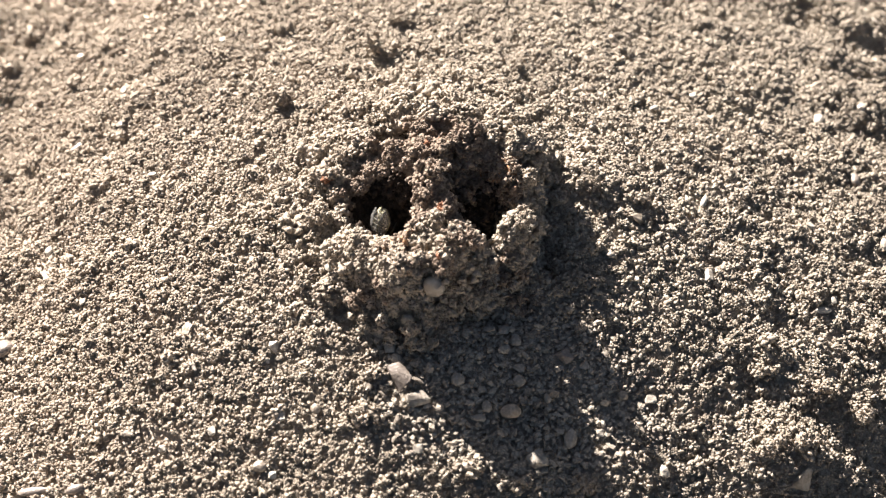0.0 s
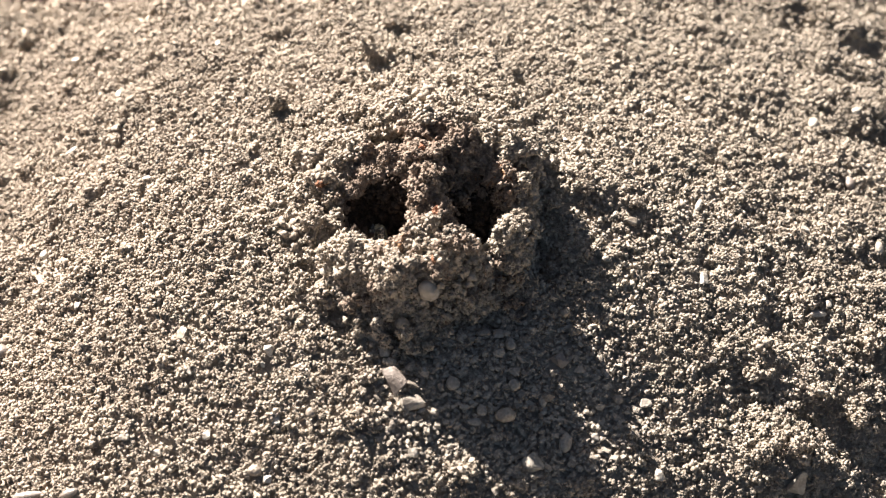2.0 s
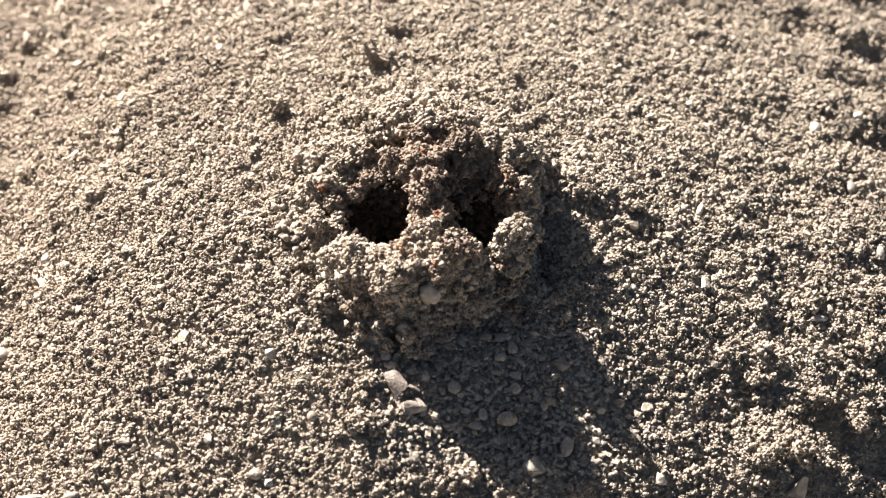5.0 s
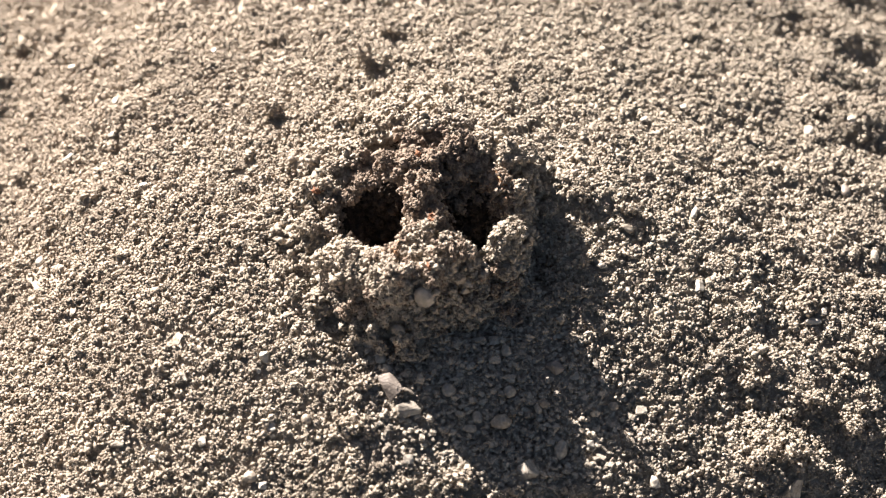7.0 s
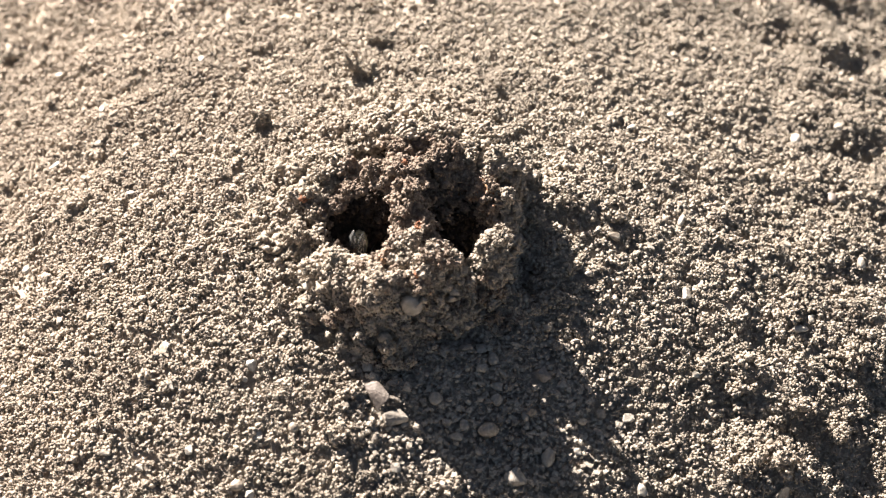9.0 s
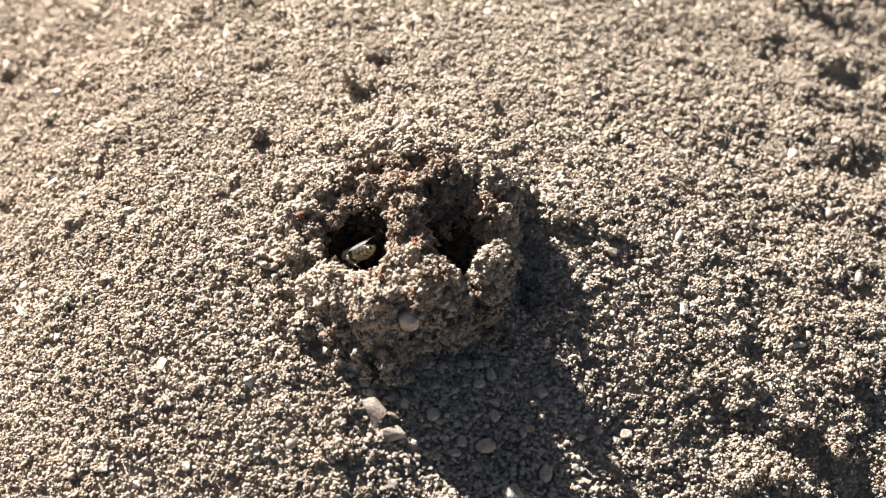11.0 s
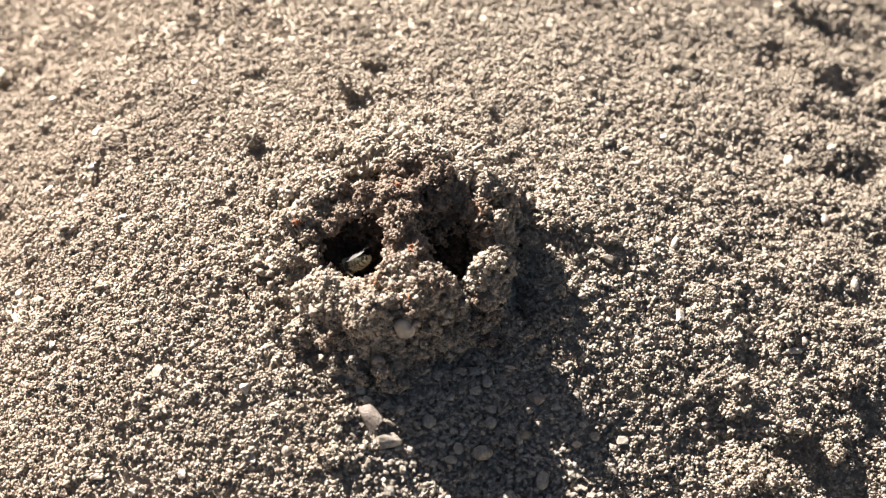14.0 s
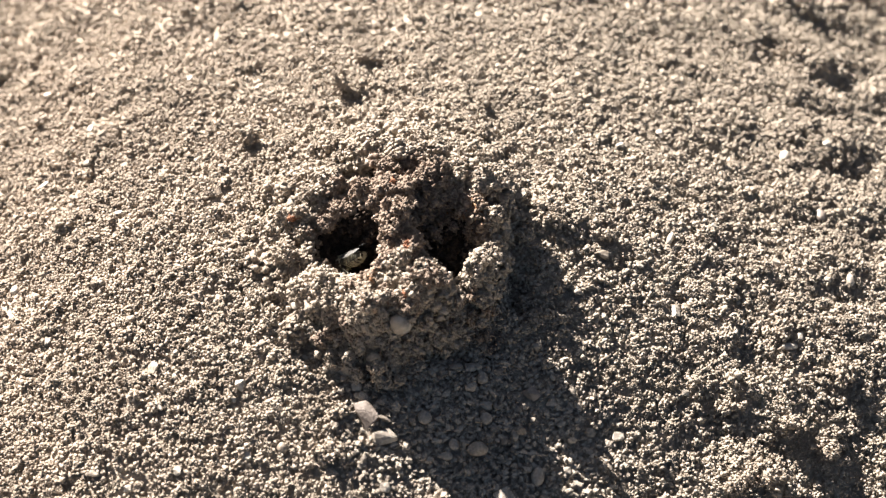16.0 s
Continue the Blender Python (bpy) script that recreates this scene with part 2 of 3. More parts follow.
def lump(rng, fine, uneven=0.6):
    """One crumb of about unit radius, as vertices and triangles: a single grain, or (fine) several small ones grown together."""
    bm = bmesh.new()
    bmesh.ops.create_icosphere(bm, subdivisions=1, radius=1)
    ball = np.array([v.co[:] for v in bm.verts])
    faces = np.array([[v.index for v in f.verts] for f in bm.faces])
    bm.free()
    if fine:
        ball = np.array([(1, 0, 0), (-1, 0, 0), (0, 1, 0), (0, -1, 0), (0, 0, 1), (0, 0, -1)], float)
        faces = np.array([(0, 2, 4), (2, 1, 4), (1, 3, 4), (3, 0, 4), (2, 0, 5), (1, 2, 5), (3, 1, 5), (0, 3, 5)])
    all_v, all_f = [], []
    for k in range(9 if fine else 1):
        push = 1 + rng.uniform(-0.5, 0.5, len(ball)) * uneven
        verts = ball * push[:, None] * rng.uniform(0.62, 1.25, 3)
        if fine:
            way = rng.normal(size=3)
            verts = verts @ turns(rng, 1)[0] * rng.uniform(0.42, 0.72) + way / np.linalg.norm(way) * rng.uniform(0.35, 0.8)
        all_v.append(verts)
        all_f.append(faces + k * len(ball))
    return np.concatenate(all_v), np.concatenate(all_f)


def turns(rng, n):
    """n random rotation matrices."""
    q = rng.normal(size=(n, 4))
    q /= np.linalg.norm(q, axis=1)[:, None]
    w, x, y, z = q.T
    return np.stack([1 - 2 * (y * y + z * z), 2 * (x * y - w * z), 2 * (x * z + w * y),
                     2 * (x * y + w * z), 1 - 2 * (x * x + z * z), 2 * (y * z - w * x),
                     2 * (x * z - w * y), 2 * (y * z + w * x), 1 - 2 * (x * x + y * y)], -1).reshape(n, 3, 3)


def cluster(rng):
    """A cauliflower-like aggregate of about unit radius: a core overgrown with small grains, flat underneath."""
    ball = np.array([(1, 0, 0), (-1, 0, 0), (0, 1, 0), (0, -1, 0), (0, 0, 1), (0, 0, -1)], float)
    faces = np.array([(0, 2, 4), (2, 1, 4), (1, 3, 4), (3, 0, 4), (2, 0, 5), (1, 2, 5), (3, 1, 5), (0, 3, 5)])
    wave, phase = rng.normal(size=(4, 3)) * 2.0, rng.uniform(0, 6.3, 4)
    shape = rng.uniform(0.78, 1.2, 3) * np.array([1.05, 1.05, 0.8])
    all_v, all_f = [ball * 0.48 * shape], [faces]
    count = 12
    for k in range(count):
        z = 1 - (k + rng.uniform(0, 1)) / count * 1.45
        a = k * 2.39996 + rng.uniform(-0.5, 0.5)
        way = np.array([math.cos(a) * math.sqrt(max(0.0, 1 - z * z)), math.sin(a) * math.sqrt(max(0.0, 1 - z * z)), z])
        reach = 0.72 + 0.085 * np.sin(wave @ way + phase).sum() + rng.uniform(-0.09, 0.09)
        size = rng.uniform(0.29, 0.53)
        verts = ball * (1 + rng.uniform(-0.45, 0.45, 6))[:, None] * rng.uniform(0.65, 1.3, 3)
        all_v.append(verts @ turns(rng, 1)[0] * size + way * reach * shape)
        all_f.append(faces + 6 * (k + 1))
    return np.concatenate(all_v), np.concatenate(all_f)


def grain(rng):
    """A single eight-sided grain of about unit radius."""
    ball = np.array([(1, 0, 0), (-1, 0, 0), (0, 1, 0), (0, -1, 0), (0, 0, 1), (0, 0, -1)], float)
    faces = np.array([(0, 2, 4), (2, 1, 4), (1, 3, 4), (3, 0, 4), (2, 0, 5), (1, 2, 5), (3, 1, 5), (0, 3, 5)])
    return ball * (1.15 + rng.uniform(-0.35, 0.35, 6))[:, None] * rng.uniform(0.75, 1.25, 3), faces


def chip(rng):
    """An angular flat-sided grain of about unit radius, blocky or many-faced."""
    if rng.uniform() < 0.6:
        v, f = lump(rng, False, 0.85)
        return v * np.array([1.1, 0.85, 0.66]), f
    box = np.array([(i, j, k) for i in (-1, 1) for j in (-1, 1) for k in (-1, 1)], float)
    faces = np.array([(0, 1, 3), (0, 3, 2), (4, 6, 7), (4, 7, 5), (0, 4, 5), (0, 5, 1), (2, 3, 7), (2, 7, 6), (0, 2, 6), (0, 6, 4), (1, 5, 7), (1, 7, 3)])
    box = box * (1 + rng.uniform(-0.75, 0.25, (8, 3)))
    return box * np.array([0.85, 0.68, 0.52]), faces


POOL = {}
STOCK = {"grain": grain, "crumb": lambda rng: lump(rng, True), "cluster": cluster, "chip": chip}


def upright(rng, n):
    """n rotations about the vertical, with a slight lean."""
    a, b, c = rng.uniform(0, 2 * math.pi, n), rng.normal(0, 0.22, n), rng.normal(0, 0.22, n)
    one, nil = np.ones(n), np.zeros(n)
    rz = np.stack([np.cos(a), -np.sin(a), nil, np.sin(a), np.cos(a), nil, nil, nil, one], -1).reshape(n, 3, 3)
    rx = np.stack([one, nil, nil, nil, np.cos(b), -np.sin(b), nil, np.sin(b), np.cos(b)], -1).reshape(n, 3, 3)
    ry = np.stack([np.cos(c), nil, np.sin(c), nil, one, nil, -np.sin(c), nil, np.cos(c)], -1).reshape(n, 3, 3)
    return rx @ ry @ rz


def heap(places, radii, rng, sort):
    """Vertices and triangles of crumbs at those places, in millimetres."""
    if sort not in POOL:
        stock = np.random.RandomState(3)
        POOL[sort] = [STOCK[sort](stock) for _ in range(24)]
    kinds = POOL[sort]
    pick = rng.randint(0, 24, len(places))
    all_v, all_f, base = [], [], 0
    for k, (v, f) in enumerate(kinds):
        at = np.nonzero(pick == k)[0]
        if not len(at):
            continue
        m = (turns if sort in ("grain", "crumb") else upright)(rng, len(at)) * radii[at][:, None, None]
        p = np.einsum("nij,vj->nvi", m, v) + places[at][:, None]
        all_v.append(p.reshape(-1, 3))
        all_f.append((f[None] + (np.arange(len(at)) * len(v))[:, None, None] + base).reshape(-1, 3))
        base += len(at) * len(v)
    return np.concatenate(all_v), np.concatenate(all_f)


def slopes(x, y, d=0.4):
    gx = (ground_z(x + d, y) - ground_z(x - d, y)) / (2 * d)
    gy = (ground_z(x, y + d) - ground_z(x, y - d)) / (2 * d)
    n = np.stack([-gx, -gy, np.ones_like(gx)], -1)
    return n / np.linalg.norm(n, axis=-1)[..., None]


def beside_stones(x, y, share):
    for sx, sy, sr in STONES:
        clear = np.hypot(x - sx, y - sy) > sr * share
        x, y = x[clear], y[clear]
    return x, y


def sow(rng, pitch):
    """Points strewn over the stretch of ground round the nest, denser where it is steep."""
    fine = pitch * 0.72
    xs, ys = np.meshgrid(np.arange(-100, 130, fine), np.arange(-58, 101, fine))
    x, y = xs.ravel(), ys.ravel()
    x, y = x + rng.uniform(-0.5, 0.5, len(x)) * fine, y + rng.uniform(-0.5, 0.5, len(y)) * fine
    keep = np.abs(x - 14) < 83 + 0.17 * (y + 51)
    x, y = x[keep], y[keep]
    x, y = beside_stones(x, y, 0.8)
    n = slopes(x, y)
    keep = rng.uniform(size=len(x)) < np.minimum(1, 0.52 / n[:, 2]) * np.where(y > 62, 0.68, 1.0)
    return x[keep], y[keep], n[keep]


def grit_share(x, y):
    """1 on the front of the mound, where loose angular grit has rolled down; 0 where crumbs cling together."""
    d = np.hypot((x - 24) / 25.0, (y + 34) / 17.0) + 0.16 * value_noise(x, y, 7.0, 71) + 0.12 * value_noise(x, y, 2.5, 72)
    return step(1.05, 0.8, d)


def strew(name, label, material, rng, x, y, n, radii, sink, sort, part_of):
    keep = part_of(x, y)
    x, y, n, radii = x[keep], y[keep], n[keep], radii[keep]
    places = np.stack([x, y, ground_z(x, y)], -1) + n * (radii * sink[keep])[:, None]
    v, f = heap(places, radii, rng, sort)
    tagged(mesh_object(name, v * MM, f, material, sort != "chip"), label, "soil", kind="stuff")


def build_crumbs():
    rng = np.random.RandomState(11)
    dry, damp = (lambda a, b: ~moist_share(a, b)), (lambda a, b: moist_share(a, b) & ~in_shaft(a, b))
    # a bed of single grains
    x, y, n = sow(rng, 0.92)
    r = np.exp(rng.normal(math.log(0.36), 0.26, len(x)))
    keep = rng.uniform(size=len(x)) > 0.75 * grit_share(x, y)
    x, y, n, r = x[keep], y[keep], n[keep], r[keep]
    sink = rng.uniform(-0.5, 0.5, len(x))
    strew("soil_crumbs", "loose dry grey-brown soil crumbs", DRY, rng, x, y, n, r, sink, "grain", dry)
    strew("damp_crumbs", "damp reddish-brown soil crumbs round the burrow", MOIST, rng, x, y, n, r, sink, "grain", damp)
    # crumbs within the holes are darkened to stand for the shade there
    strew("shaded_crumbs", "soil crumbs inside the burrow, coloured dark for its shade", SHADED, rng, x, y, n, r, sink, "grain", in_shaft)
    # aggregates that cling together above it
    x, y, n = sow(rng, 1.28)
    keep = rng.uniform(size=len(x)) > grit_share(x, y)
    x, y, n = x[keep], y[keep], n[keep]
    r = np.exp(rng.normal(math.log(0.66), 0.27, len(x)))
    collar = swell(x, y, 9, 3, 24, 24, 0, 4)
    r = r * (1 + 0.22 * collar)
    sink = rng.uniform(-0.3, 0.45 + 1.1 * collar, len(x))
    strew("coarse_soil_crumbs", "coarser dry grey-brown soil crumbs", DRY, rng, x, y, n, r, sink, "cluster", dry)
    strew("coarse_damp_crumbs", "coarser damp brown soil crumbs by the burrow", MOIST, rng, x, y, n, r, sink, "cluster", damp)
    strew("coarse_shaded_crumbs", "coarser soil crumbs inside the burrow, coloured dark for its shade", SHADED, rng, x, y, n, r * 0.6, sink, "cluster", in_shaft)
    # angular grit that has rolled down the front
    x, y = rng.uniform(-16, 58, 17000), rng.uniform(-60, -10, 17000)
    x, y = beside_stones(x, y, 0.95)
    keep = rng.uniform(size=len(x)) < grit_share(x, y)
    x, y = x[keep], y[keep]
    n = slopes(x, y)
    r = np.exp(rng.normal(math.log(0.355), 0.33, len(x)))
    strew("loose_gravel", "loose grey-brown angular grit on the mound's front", GRIT, rng, x, y, n, r, rng.uniform(-0.6, 1.3, len(x)), "chip", lambda a, b: ~in_shaft(a, b))
    # the same crumbs, thinner, on the ground round about
    x, y = rng.uniform(-170, 200, 13000), rng.uniform(-150, 190, 13000)
    away = (np.abs(x - 14) >= 83 + 0.17 * (y + 51)) | (y < -58) | (y > 101)
    away &= np.hypot(x - 14, y - 20) < 175
    x, y = x[away], y[away]
    n = slopes(x, y)
    r = np.exp(rng.normal(math.log(0.75), 0.3, len(x)))
    strew("outlying_crumbs", "scattered dry grey-brown soil crumbs", DRY, rng, x, y, n, r, rng.uniform(-0.2, 0.5, len(x)), "grain", dry)
    # the walls of shaft and hollow, where the ground stands steep
    x, y = rng.uniform(-14, 36, 200000), rng.uniform(-23, 28, 200000)
    x, y = beside_stones(x, y, 0.6)
    n = slopes(x, y)
    keep = (n[:, 2] < 0.6) & (rng.uniform(size=len(x)) < 0.017 / n[:, 2])
    x, y, n = x[keep], y[keep], n[keep]
    r = np.exp(rng.normal(math.log(0.66), 0.32, len(x)))
    sink = rng.uniform(0.0, 1.1, len(x))
    strew("shaded_wall_crumbs", "soil crumbs lining the burrow wall, coloured dark for its shade", SHADED, rng, x, y, n, r, sink, "crumb", in_shaft)
    strew("collar_crumbs", "damp brown soil crumbs on the steep collar", MOIST, rng, x, y, n, r, sink, "crumb", damp)
    strew("dry_collar_crumbs", "dry grey-brown soil crumbs on the steep collar", DRY, rng, x, y, n, r, sink, "crumb", dry)

# ---- clods: crumbs stuck together ----
def clod(x, y, wide, deep, high, material=None, lift=0.35, base=None, label="crumbly clod of grey-brown soil on the nest mound"):
    """A lump of many crumbs, its size in millimetres."""
    rng = np.random.RandomState(int(abs(x * 131 + y * 717) * 10) % 100003)
    count = int(15 + 1.8 * (wide * deep * high) ** (2 / 3))
    way = rng.normal(size=(count, 3))
    way /= np.linalg.norm(way, axis=1)[:, None]
    warp = 1 + 0.35 * np.sin(way[:, 0] * 3.1 + rng.uniform(0, 6)) * np.cos(way[:, 1] * 2.7 + rng.uniform(0, 6))
    places = way * (rng.uniform(0.55, 1.0, count) * warp)[:, None] * (np.array([wide, deep, high]) / 2 - 0.25)
    v1, f1 = heap(places, np.exp(rng.normal(math.log(0.46), 0.3, count)), rng, "crumb")
    v2, f2 = lump(rng, False, 0.3)
    v2 = v2 * (np.array([wide, deep, high]) / 2 * 0.5)
    verts, faces = np.concatenate([v1, v2]), np.concatenate([f1, f2 + len(v1)])
    ob = mesh_object("soil_clod", verts * MM, faces, material or DRY, True)
    ob.location = Vector((x, y, (float(ground_z(x, y)) if base is None else base) + high * lift)) * MM
    return tagged(ob, label, "clod", "soil clods of the nest collar")


def build_clods():
    clod(-18.6, 27.0, 4.6, 4.0, 4.0, lift=0.5)
    clod(-1.8, 41.5, 4.6, 4.4, 5.6, lift=0.5)
    clod(1.8, 41.0, 3.0, 3.0, 3.0, lift=0.4)
    clod(3.6, 51.0, 5.0, 3.4, 3.6, lift=0.4)
    clod(-19.5, 51.0, 4.0, 3.0, 3.2, lift=0.4)
    clod(19.8, 2.2, 4.6, 4.0, 5.0, MOIST, lift=0.25, label="crumbly clod of damp brown soil by the burrow")
    clod(15.0, -16.4, 7.4, 5.0, 4.4, MOIST, lift=0.25, label="crumbly clod of damp brown soil by the burrow")
    clod(9.8, -0.1, 6.4, 6.0, 4.0, MOIST, lift=0.25, label="crumbly clod of damp brown soil by the burrow")
    clod(3.0, -26.3, 2.6, 3.6, 2.6)
    clod(7.0, -27.4, 5.0, 3.8, 4.2, lift=0.42)
    clod(6.4, -27.4, 3.4, 3.0, 3.4, base=0.6)
    clod(3.4, -26.8, 2.2, 2.2, 4.2, lift=0.42)
    clod(10.0, -27.6, 2.2, 2.0, 2.2, lift=0.8)
    clod(-0.5, -18.9, 5.2, 4.2, 3.6)
    clod(22.9, -13.4, 3.2, 4.6, 3.4, MOIST, lift=0.25, label="crumbly clod of damp brown soil by the burrow")
    clod(-9.3, -4.7, 4.6, 4.4, 3.6)
    clod(5.8, -10.5, 5.4, 4.6, 3.4, MOIST, lift=0.25, label="crumbly clod of damp brown soil by the burrow")
    clod(18.7, 10.3, 7.4, 4.6, 3.0)
    clod(8.3, -18.3, 5.0, 4.0, 3.4, MOIST, lift=0.25, label="crumbly clod of damp brown soil by the burrow")
    clod(-5.9, 14.0, 5.0, 4.0, 2.0)
    clod(11.6, 14.5, 6.0, 4.0, 2.6)
    clod(-8.6, 3.0, 2.2, 1.8, 1.8, RUST, lift=1.1, label="small rust-red crumb of burnt-looking soil by the burrow")
    clod(7.1, 6.8, 1.6, 1.6, 1.4, RUST, lift=0.9, label="small rust-red crumb of burnt-looking soil by the burrow")
    clod(11.8, -8.6, 1.6, 1.4, 1.4, RUST, lift=0.9, label="small rust-red crumb of burnt-looking soil by the burrow")
    clod(27.1, 6.9, 4.0, 4.0, 2.6)
    clod(32.4, 2.1, 5.0, 3.0, 2.4)
    clod(38.3, 5.7, 6.0, 3.6, 2.6)
    clod(46.6, 4.3, 6.0, 3.6, 2.4)
    clod(74.5, -38.4, 11.0, 7.0, 5.0)
    clod(68.2, -40.5, 5.0, 4.0, 3.6)
    clod(86.3, -31.8, 5.0, 5.0, 4.0)
    clod(89.7, -17.5, 5.0, 6.0, 4.0)
    clod(79.4, -28.6, 6.0, 5.0, 3.6)
    clod(68.4, -26.2, 6.0, 4.0, 2.6)
    clod(94.3, 68.0, 6.0, 4.0, 4.0)
    clod(79.4, -9.8, 4.0, 5.0, 3.0)
    clod(35.8, -21.5, 2.2, 2.0, 1.6)
    clod(24.8, -49.1, 6.0, 4.0, 2.4)
    clod(35.4, -47.9, 6.0, 4.0, 2.4)
    clod(16.3, -47.2, 7.0, 4.0, 2.4)
    clod(0.1, -32.1, 5.0, 3.6, 2.6)
    clod(-1.7, -39.0, 6.0, 4.0, 2.4)
    clod(-10.9, 7.4, 4.0, 3.6, 3.0)
    clod(-12.1, -15.3, 5.0, 4.0, 2.6)
    clod(3.0, -22.1, 3.4, 3.4, 3.0, MOIST, lift=0.25, label="crumbly clod of damp brown soil by the burrow")
    clod(18.4, -16.6, 3.0, 4.0, 3.0, MOIST, lift=0.25, label="crumbly clod of damp brown soil by the burrow")
    clod(7.7, -24.7, 2.4, 2.0, 1.8)
    clod(-76.5, 67.3, 6.0, 4.0, 3.0)
    clod(-79.2, 56.7, 6.0, 4.0, 3.0)
    clod(-74.0, 24.6, 4.0, 3.0, 3.0)
    clod(-63.2, 44.9, 3.6, 2.6, 2.2)
    clod(-5.0, -17.1, 4.0, 4.0, 3.4)
    clod(4.0, -21.8, 4.4, 4.0, 3.6)
    clod(-1.9, -15.5, 4.4, 3.6, 3.0)
    clod(12.6, -19.5, 4.4, 4.0, 3.4, MOIST, lift=0.25, label="crumbly clod of damp brown soil by the burrow")
    clod(20.2, -14.8, 3.4, 4.0, 3.2, MOIST, lift=0.25, label="crumbly clod of damp brown soil by the burrow")
    clod(-10.3, -9.9, 4.0, 3.4, 2.6)
    clod(3.0, -14.9, 4.4, 3.4, 2.6, MOIST, lift=0.25, label="crumbly clod of damp brown soil by the burrow")
    clod(-7.9, 9.6, 4.6, 3.6, 2.6)
    clod(23.6, -0.1, 3.6, 3.6, 2.8, MOIST, lift=0.25, label="crumbly clod of damp brown soil by the burrow")
    clod(26.5, -5.1, 3.6, 3.4, 2.8)
    clod(-13.7, 18.2, 4.0, 3.4, 2.2)
    clod(6.3, 23.6, 5.0, 3.6, 2.6)
    clod(16.8, 25.2, 4.6, 3.6, 2.4)
    clod(-11.8, 24.0, 4.6, 3.4, 2.2)
    clod(16.4, 0.0, 3.6, 3.4, 4.4, MOIST, lift=0.25, label="crumbly clod of damp brown soil by the burrow")
    clod(22.2, -1.3, 3.0, 3.0, 3.6, MOIST, lift=0.25, label="crumbly clod of damp brown soil by the burrow")
    clod(13.1, -7.7, 2.8, 2.6, 2.4, MOIST, lift=0.25, label="crumbly clod of damp brown soil by the burrow")
    clod(18.6, 4.8, 3.0, 2.6, 2.4, MOIST, lift=0.25, label="crumbly clod of damp brown soil by the burrow")
    clod(-49.9, -23.0, 3.0, 3.8, 2.0)
    # ragged rim of the shaft, left open towards the front
    rng = np.random.RandomState(19)
    for k in range(16):
        a = radians(-25 + 230 * k / 15 + rng.uniform(-6, 6))
        size = rng.uniform(1.8, 3.4)
        clod(1.3 + 7.2 * math.cos(a), -4.9 + 7.6 * math.sin(a), size, size, size * 0.9, MOIST, 0.2, label="crumbly clod of damp brown soil by the burrow")
    # clods crumbling into the hollow beside it
    for k in range(26):
        a = radians(360 * k / 26 + rng.uniform(-7, 7))
        size, r = rng.uniform(2.0, 4.0), rng.uniform(0.8, 1.15)
        clod(17 + 5.9 * r * math.cos(a), -1.5 + 6.8 * r * math.sin(a), size, size, size * rng.uniform(0.8, 1.1), MOIST, rng.uniform(0.1, 0.45), label="crumbly clod of damp brown soil by the burrow")
    # the broken front face of the collar
    for k in range(46):
        x = rng.uniform(-4, 30)
        size = rng.uniform(1.8, 4.2)
        clod(x, -17.5 + 0.012 * (x - 12) ** 2 + rng.uniform(-5, 4), size * rng.uniform(0.9, 1.4), size, size * rng.uniform(0.7, 1.0), MOIST if rng.uniform() < 0.3 else DRY, rng.uniform(0.1, 0.4), label="crumbly clod of soil on the front of the nest collar")
    # lumps that hang over the front edge of the collar
    rng = np.random.RandomState(23)
    for k in range(26):
        x = -3 + 30 * k / 25 + rng.uniform(-0.5, 0.5)
        edge = -21.4 + 0.022 * max(0.0, x - 8) ** 2 + rng.uniform(-0.8, 0.8)
        size = rng.uniform(2.6, 4.6)
        if abs(x - 10.4) < 3.4 or abs(x - 5.9) < 2.0:
            continue
        clod(x, edge, size, size * 0.9, size * 0.9, MOIST if rng.uniform() < 0.35 else DRY, 0.0, float(ground_z(x, edge + 2.2)) - rng.uniform(0.4, 2.4), "crumbly clod of soil on the front of the nest collar")
    # rusty specks in the freshly dug soil
    for k in range(16):
        x, y = 8.5 + rng.normal(0, 4.5), -3 + rng.normal(0, 7)
        size = rng.uniform(0.5, 0.9)
        if not in_shaft(np.array(x), np.array(y)):
            clod(x, y, size, size, size, RUST, 0.9, label="small rust-red crumb of burnt-looking soil by the burrow")
    # smaller clods all over the collar
    rng = np.random.RandomState(77)
    made = 0
    while made < 170:
        a, r = rng.uniform(0, 2 * math.pi), rng.uniform(0.25, 1.1)
        x, y = 9.5 + 19 * r * math.cos(a), 0.5 + 18.5 * r * math.sin(a)
        if np.hypot((x - 1.4) / 7.2, (y + 4.9) / 7.6) < 1 or np.hypot((x - 18) / 6.4, (y + 2.5) / 7.2) < 0.7 or np.hypot(x - 2.8, y - 10.6) < 4.0:
            continue
        size = rng.uniform(1.4, 3.8)
        damp = bool(moist_share(np.array(x), np.array(y)))
        clod(x, y, size * rng.uniform(0.8, 1.3), size * rng.uniform(0.8, 1.2), size * rng.uniform(0.7, 1.1), MOIST if damp else DRY, rng.uniform(0.15, 0.5), label=
             "crumbly clod of damp brown soil by the burrow" if damp else "crumbly clod of grey-brown soil on the nest mound")
        made += 1

